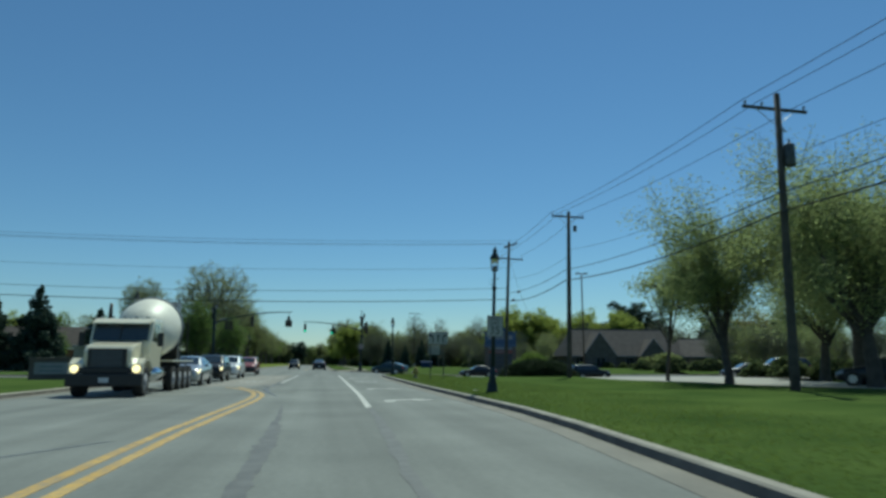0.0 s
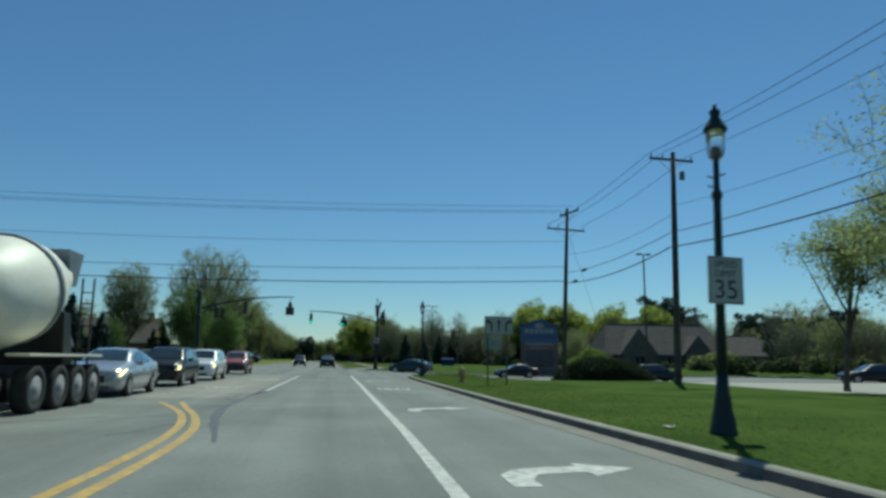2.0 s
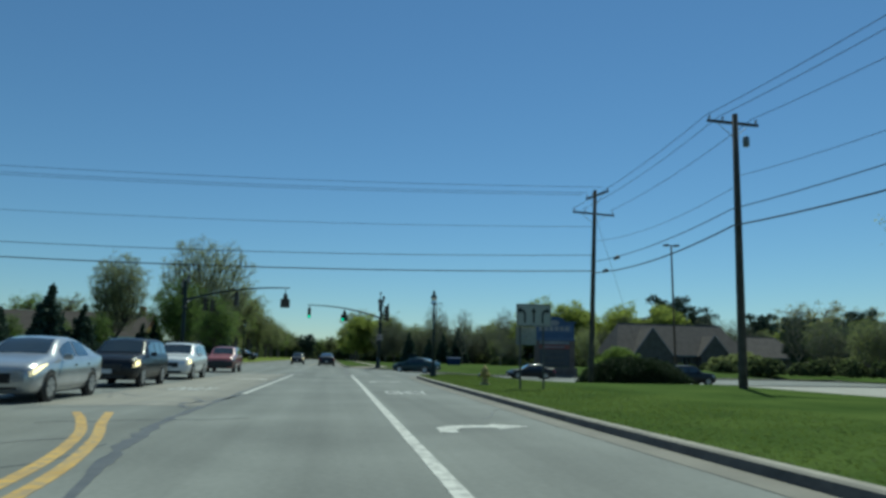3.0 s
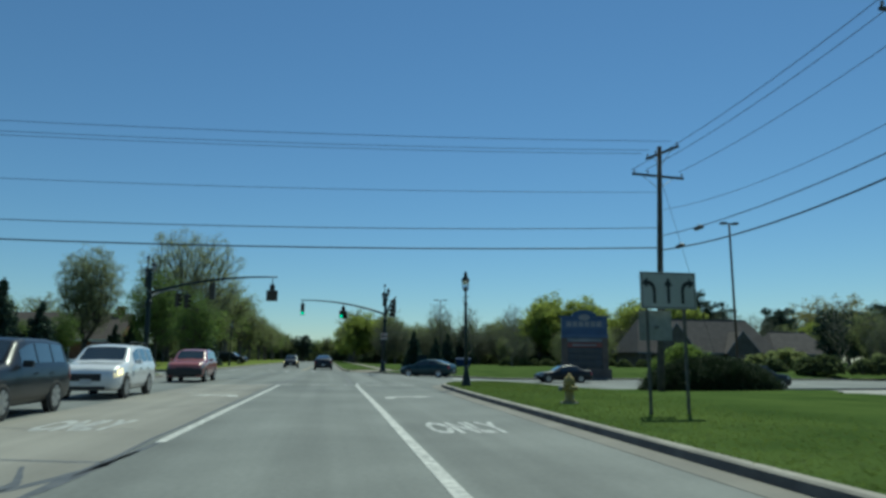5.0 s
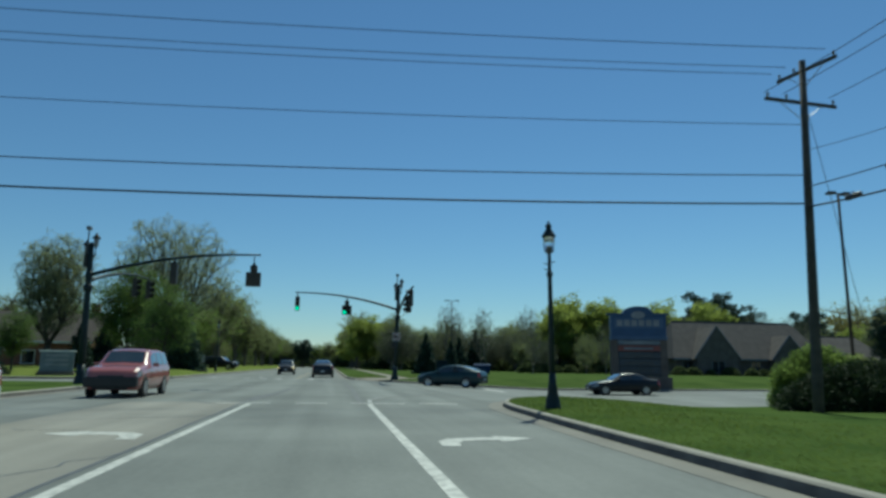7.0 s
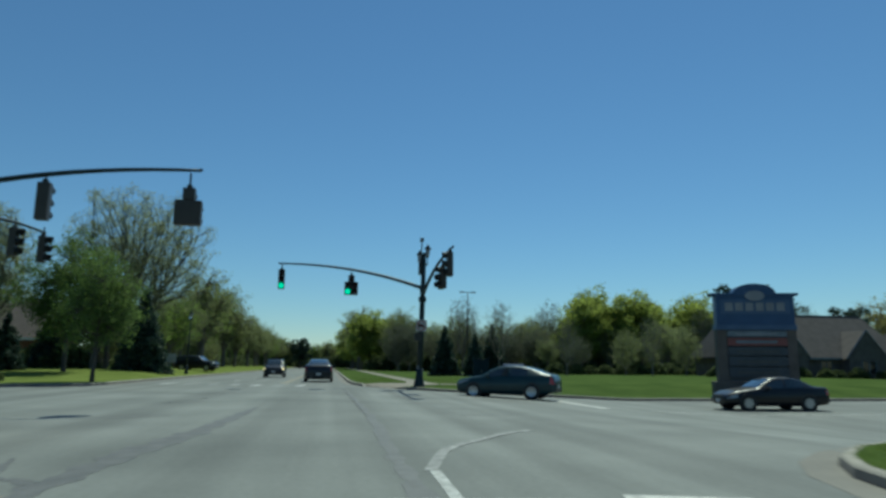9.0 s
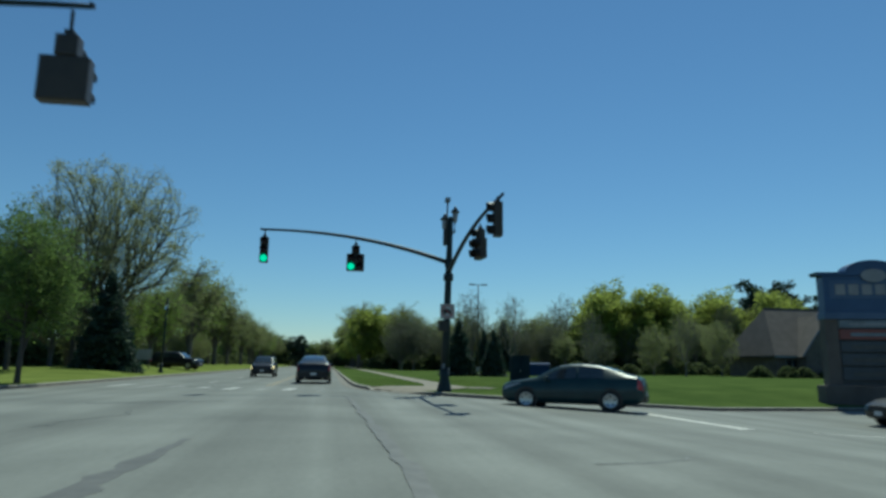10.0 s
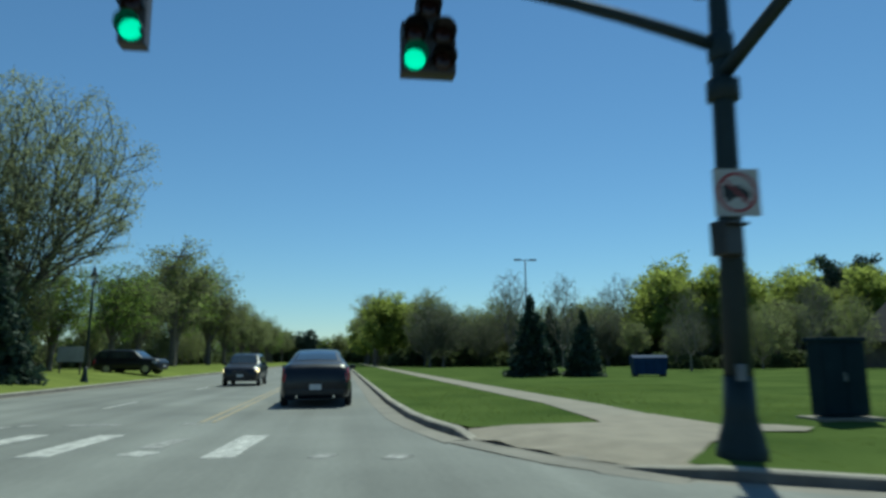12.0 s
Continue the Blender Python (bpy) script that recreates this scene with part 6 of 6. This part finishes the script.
        if style == "sedan":
            patch("headlight", 0.15, 0.012, 4, 3, 0.35, 0.35, lit, 0.008, 6, 2, m, 0.65)
        else:
            patch("headlight", 0.015, 0.1, 3, 4, 0.3, 0.2, lit, 0.008, 4, 2, m)
        patch("tail_light", 0.955, 0.992, 3, 5, 0.1, -0.05, "brake_red" if lights == "brake" else "lamp_red", 0.008, 3, 3, m)
    xf, xr = half, -half
    zf = 0.66 if style == "suv" else 0.55
    part("grille", boxed(xf - 0.1, xf + 0.012, -0.42 * wide, 0.42 * wide, zf - 0.12, zf + 0.1, 0.02), "trim_black", c)
    part("lower_grille", boxed(xf - 0.14, xf - 0.005, -0.55, 0.55, 0.3, 0.4, 0.02), "trim_black", c)
    part("front_plate", boxed(xf + 0.013, xf + 0.022, -0.16, 0.16, zf - 0.2, zf - 0.06), "plate_white", c)
    zt = 0.86 if style == "suv" else 0.68
    part("rear_plate", boxed(xr - 0.012, xr + 0.03, -0.16, 0.16, zt - 0.2, zt - 0.05), "plate_white", c)
    part("rear_bumper", boxed(xr - 0.015, xr + 0.12, -0.74 * wide, 0.74 * wide, 0.34, 0.5, 0.03), "trim_black", c)
    for s in (-1, 1):
        part("exhaust", turned([(0.035, xr - 0.03), (0.035, xr + 0.2)], 10, (0, s * 0.5, 0.3), "x"), "chrome", c)
        um = doors[0][0] - 0.01
        mx, my, mz = half - um * L, (at_u(um)[1] * wide) * 0.98, at_u(um)[3] * high
        part("mirror", boxed(mx - 0.06, mx + 0.06, s * my + (0.0 if s > 0 else -0.2), s * my + (0.2 if s > 0 else 0.0), mz - 0.01, mz + 0.13, 0.03), paint, c)
    r = 0.36 if style == "suv" else 0.325
    for x in (half - 0.19 * L, half - 0.775 * L):
        for s in (-1, 1):
            yo = s * 0.905 * wide
            part("wheel_arch", turned([(r + 0.065, yo - s * 0.1), (r + 0.065, yo + s * 0.008)], 26, (x, 0, r + 0.015), "y"), "trim_black", c)
            wh = part("wheel", turned([(r * 0.62, yo - s * 0.16), (r * 0.97, yo - s * 0.15), (r, yo - s * 0.1), (r, yo + s * 0.005), (r * 0.96, yo + s * 0.03), (r * 0.7, yo + s * 0.035), (r * 0.68, yo + s * 0.02)], 28, (x, 0, r), "y"), "tyre", c, "", True)
            part("rim", turned([(r * 0.7, yo + s * 0.021), (r * 0.69, yo + s * 0.037), (r * 0.63, yo + s * 0.03), (r * 0.6, yo + s * 0.022), (0.02, yo + s * 0.022)], 28, (x, 0, r), "y"), "rim_alloy" if covers else "rim_shade", wh, "", True)
            for k in range(5 if covers else 0):
                a = 2 * math.pi * k / 5
                b = boxed(-0.028, 0.028, min(yo + s * 0.022, yo + s * 0.026), max(yo + s * 0.022, yo + s * 0.026), r * 0.36, r * 0.52, 0.001)
                b.transform(Matrix.Translation((x, 0, r)) @ Matrix.Rotation(a, 4, "Y"))
                part("cover_slot", b, "trim_black", wh)
            for k in range(0 if covers else 7):
                a = 2 * math.pi * k / 7
                b = prismed([(-0.04, 0.04), (0.04, 0.04), (0.062, r * 0.66), (-0.062, r * 0.66)], "y", min(yo + s * 0.022, yo + s * 0.034), max(yo + s * 0.022, yo + s * 0.034))
                b.transform(Matrix.Translation((x, 0, r)) @ Matrix.Rotation(a, 4, "Y"))
                part("spoke", b, "rim_alloy", wh)
            part("hub", turned([(0.06, yo + s * 0.022), (0.055, yo + s * 0.042)], 12, (x, 0, r), "y"), "rim_alloy", wh)
    if dark_front:
        part("front_bumper", boxed(xf - 0.2, xf + 0.03, -0.86 * wide, 0.86 * wide, 0.36, 0.72, 0.05), "trim_black", c, "black plastic front bumper")
    if rails:
        for s in (-1, 1):
            part("roof_rail", piped([(half - 0.45 * L, s * 0.6, 1.68), (half - 0.47 * L, s * 0.6, 1.74), (half - 0.88 * L, s * 0.6, 1.74), (half - 0.9 * L, s * 0.6, 1.68)], 0.018, 6), "trim_black", c)
    return c


def stand(x, y, turn, z=None):
    """Ground pose for a vehicle that faces the given way (degrees from +x)."""
    return pose(x, y, road_z(x, y) if z is None else z, 0, 0, turn)


car("dark navy sedan driving ahead in the through lane", "sedan", "paint_navy", stand(-0.53, 105.3, 90), 4.75, 1.07, 1.08)
car("dark teal sedan waiting at the side street stop line", "sedan", "paint_teal", stand(8.53, 86.0, 149), 4.7, 0.98, 1.0, covers=True)
car("black sedan waiting in the side street", "saloon", "paint_black", stand(19.4, 82.4, 176), 4.7, 0.98, 0.97)
car("silver sedan coming the other way", "sedan", "paint_silver", stand(-7.2, 36.4, -90), 4.6, 0.98, 1.02, "on")
car("dark sport utility car with lit headlights coming the other way", "suv", "paint_black", stand(-7.2, 44.0, -90), 4.5, 1.0, 0.98, "on")
car("white sport utility car with roof rails coming the other way", "suv", "paint_white", stand(-7.1, 51.9, -90), 4.5, 1.0, 0.98, "on", True)
car("faded red sport utility car coming the other way", "suv", "paint_red", stand(-7.2, 66.3, -90), 4.6, 1.0, 1.0, dark_front=True)
car("dark sport utility car with lit lamps coming past the crossing", "suv", "paint_navy", stand(-4.9, 121.8, -90), 4.6, 1.0, 0.98, "on")
car("dark car parked in a driveway behind the verge", "suv", "paint_black", stand(-14.6, 135, -12, lawn_z(-14.6, 135)), 4.8)
car("dark sport utility car driving down the side street", "suv", "paint_black", stand(30.2, 72.2, 4), 4.7)
car("dark sedan parked in the car park", "saloon", "paint_navy", stand(40.5, 58.0, 165, 0.1 + road_z(40.5, 58)), 4.7)
car("dark pickup-like car parked beside the willows", "suv", "paint_navy", stand(39.7, 52.0, 160, 0.1 + road_z(39.7, 52)), 4.8)
car("dark sedan parked beside the willows", "saloon", "paint_black", stand(27.2, 27.0, 120, 0.1), 4.8)


def mixer_truck(at_m):
    """A conventional concrete mixer; local +x is forward."""
    t = thing("mixer_truck", "cream concrete mixer truck with a white drum and lit lamps", "truck", at=at_m)
    # cab and bonnet
    hood = prismed([(4.75, 1.0), (4.78, 1.55), (4.6, 1.75), (3.4, 1.95), (3.4, 0.95)], "y", -0.78, 0.78)
    bmesh.ops.bevel(hood, geom=hood.edges[:], offset=0.08, segments=3, affect="EDGES", profile=0.6)
    part("bonnet", hood, "paint_cream", t)
    cab = prismed([(3.45, 0.95), (3.45, 1.9), (3.15, 2.68), (2.95, 2.78), (1.75, 2.8), (1.7, 0.95)], "y", -1.05, 1.05)
    bmesh.ops.bevel(cab, geom=cab.edges[:], offset=0.07, segments=2, affect="EDGES", profile=0.6)
    part("cab", cab, "paint_cream", t)
    ws = prismed([(3.47, 1.96), (3.2, 2.64), (3.16, 2.63), (3.42, 1.95)], "y", -0.93, 0.93)
    ws.transform(Matrix.Translation((0.035, 0, 0)))
    part("windscreen", ws, "car_glass", t)
    part("windscreen_divider", piped([(3.515, 0, 1.97), (3.245, 0, 2.63)], 0.02, 6), "trim_black", t)
    for s in (-1, 1):
        part("side_window", prismed([(3.25, 1.95), (3.0, 2.6), (2.15, 2.6), (2.15, 1.9)], "y", min(s * 1.04, s * 1.062), max(s * 1.04, s * 1.062)), "car_glass", t)
        fender = prismed([(4.9, 0.75), (4.85, 1.12), (4.5, 1.32), (3.9, 1.32), (3.5, 1.05), (3.5, 0.95), (3.65, 1.0), (3.95, 1.22), (4.4, 1.22), (4.7, 1.05), (4.75, 0.75)], "y", min(s * 0.72, s * 1.18), max(s * 0.72, s * 1.18))
        part("fender", fender, "paint_cream", t)
        part("headlight", turned([(0.13, 4.86), (0.13, 4.92), (0.1, 4.95)], 16, (0, s * 0.98, 0.95), "x"), "lamp_warm", t, "glowing round headlight", True)
        part("headlight_pod", boxed(4.6, 4.86, s * 0.98 - 0.18, s * 0.98 + 0.18, 0.78, 1.12, 0.04), "paint_cream", t)
        part("mirror_arm", piped([(3.2, s * 1.05, 2.4), (3.3, s * 1.35, 2.4), (3.3, s * 1.35, 1.9)], 0.018, 6), "chrome", t)
        part("mirror", boxed(3.25, 3.32, s * 1.35 - 0.1, s * 1.35 + 0.1, 1.75, 2.25, 0.02), "trim_black", t)
        part("fuel_tank", turned([(0.28, 1.3), (0.3, 1.34), (0.3, 2.6), (0.28, 2.64)], 18, (0, s * 0.85, 0.75), "x"), "chrome", t, "", True)
        part("rear_fender", boxed(-4.3, 0.2, min(s * 0.72, s * 1.2), max(s * 0.72, s * 1.2), 1.2, 1.27, 0.02), "paint_cream", t)
    part("exhaust_stack", turned([(0.08, 1.2), (0.08, 2.9), (0.06, 3.45)], 12, (1.55, -0.95, 0)), "trim_black", t, "", True)
    part("sun_visor", prismed([(3.18, 2.68), (3.48, 2.56), (3.48, 2.6), (3.16, 2.74)], "y", -0.98, 0.98), "paint_cream", t)
    for k in range(5):
        part("marker_lamp", boxed(3.0, 3.08, -0.8 + 0.4 * k - 0.05, -0.8 + 0.4 * k + 0.05, 2.79, 2.85, 0.01), "lamp_clear", t)
    part("grille", boxed(4.74, 4.84, -0.62, 0.62, 0.98, 1.64, 0.03), "trim_black", t)
    for k in range(7):
        part("grille_slat", boxed(4.842, 4.856, -0.5, 0.5, 1.04 + 0.08 * k, 1.06 + 0.08 * k), "panel_grey", t)
    part("bumper", boxed(4.7, 5.02, -1.22, 1.22, 0.36, 0.8, 0.06), "trim_black", t)
    part("radiator_guard", boxed(4.72, 4.9, -1.0, 1.0, 0.8, 1.0, 0.03), "trim_black", t)
    part("front_plate", boxed(5.022, 5.03, -0.16, 0.16, 0.5, 0.66), "plate_white", t)
    for s in (-1, 1):
        part("frame_rail", boxed(-4.6, 4.7, s * 0.42 - 0.05, s * 0.42 + 0.05, 0.72, 0.98), "trim_black", t)
    # drum
    prof = [(0.42, 0.0), (0.75, 0.15), (1.05, 0.75), (1.22, 1.5), (1.24, 2.3), (1.1, 3.1), (0.82, 3.9), (0.6, 4.5), (0.58, 4.75)]
    tilt = Matrix.Translation((1.25, 0, 2.15)) @ Matrix.Rotation(radians(-(90 - 13)), 4, "Y")
    drum = turned(prof, 32)
    drum.transform(tilt)
    dr = part("drum", drum, "drum_cream", t, "cream mixing drum", True)
    rr = turned([(1.262, 2.25), (1.29, 2.26), (1.29, 2.38), (1.262, 2.39)], 32)
    rr.transform(tilt)
    part("roller_track", rr, "panel_grey", dr)
    part("drum_pedestal", boxed(0.95, 1.25, -0.5, 0.5, 0.98, 2.1, 0.04), "trim_black", t)
    part("rear_pedestal", prismed([(-3.4, 0.98), (-2.8, 0.98), (-2.6, 2.3), (-3.0, 2.3)], "y", -0.75, 0.75), "trim_black", t)
    part("hopper", prismed([(-4.1, 3.95), (-3.05, 3.95), (-3.3, 3.05), (-3.75, 3.05)], "y", -0.55, 0.55), "panel_grey", t)
    part("chute", prismed([(-3.3, 2.6), (-4.6, 1.45), (-4.65, 1.52), (-3.35, 2.75)], "y", -0.32, 0.32), "panel_grey", t)
    for yl in (0.64, 0.93):
        part("ladder_rail", boxed(-3.98, -3.93, yl - 0.02, yl + 0.02, 0.9, 3.3), "trim_black", t)
    for k in range(7):
        part("ladder_rung", boxed(-3.97, -3.94, 0.66, 0.91, 1.1 + 0.3 * k, 1.13 + 0.3 * k), "trim_black", t)
    r = 0.51
    for x, ins in ((4.2, 0.0), (-0.4, 0.0), (-1.7, 0.0), (-2.85, 0.0), (-3.95, 0.0)):
        for s in (-1, 1):
            yo = s * 1.12
            wh = part("wheel", turned([(r * 0.5, yo - s * 0.32), (r * 0.97, yo - s * 0.3), (r, yo - s * 0.2), (r, yo + s * 0.0), (r * 0.95, yo + s * 0.03), (r * 0.62, yo + s * 0.03), (r * 0.6, yo - s * 0.06)], 28, (x, 0, r), "y"), "tyre", t, "", True)
            part("rim", turned([(r * 0.58, yo - s * 0.05), (r * 0.56, yo + s * 0.02), (r * 0.3, yo - s * 0.03), (r * 0.22, yo + s * 0.04), (0.02, yo + s * 0.05)], 24, (x, 0, r), "y"), "panel_pale", wh, "", True)
    return t


mixer_truck(stand(-7.5, 27.9, -90))
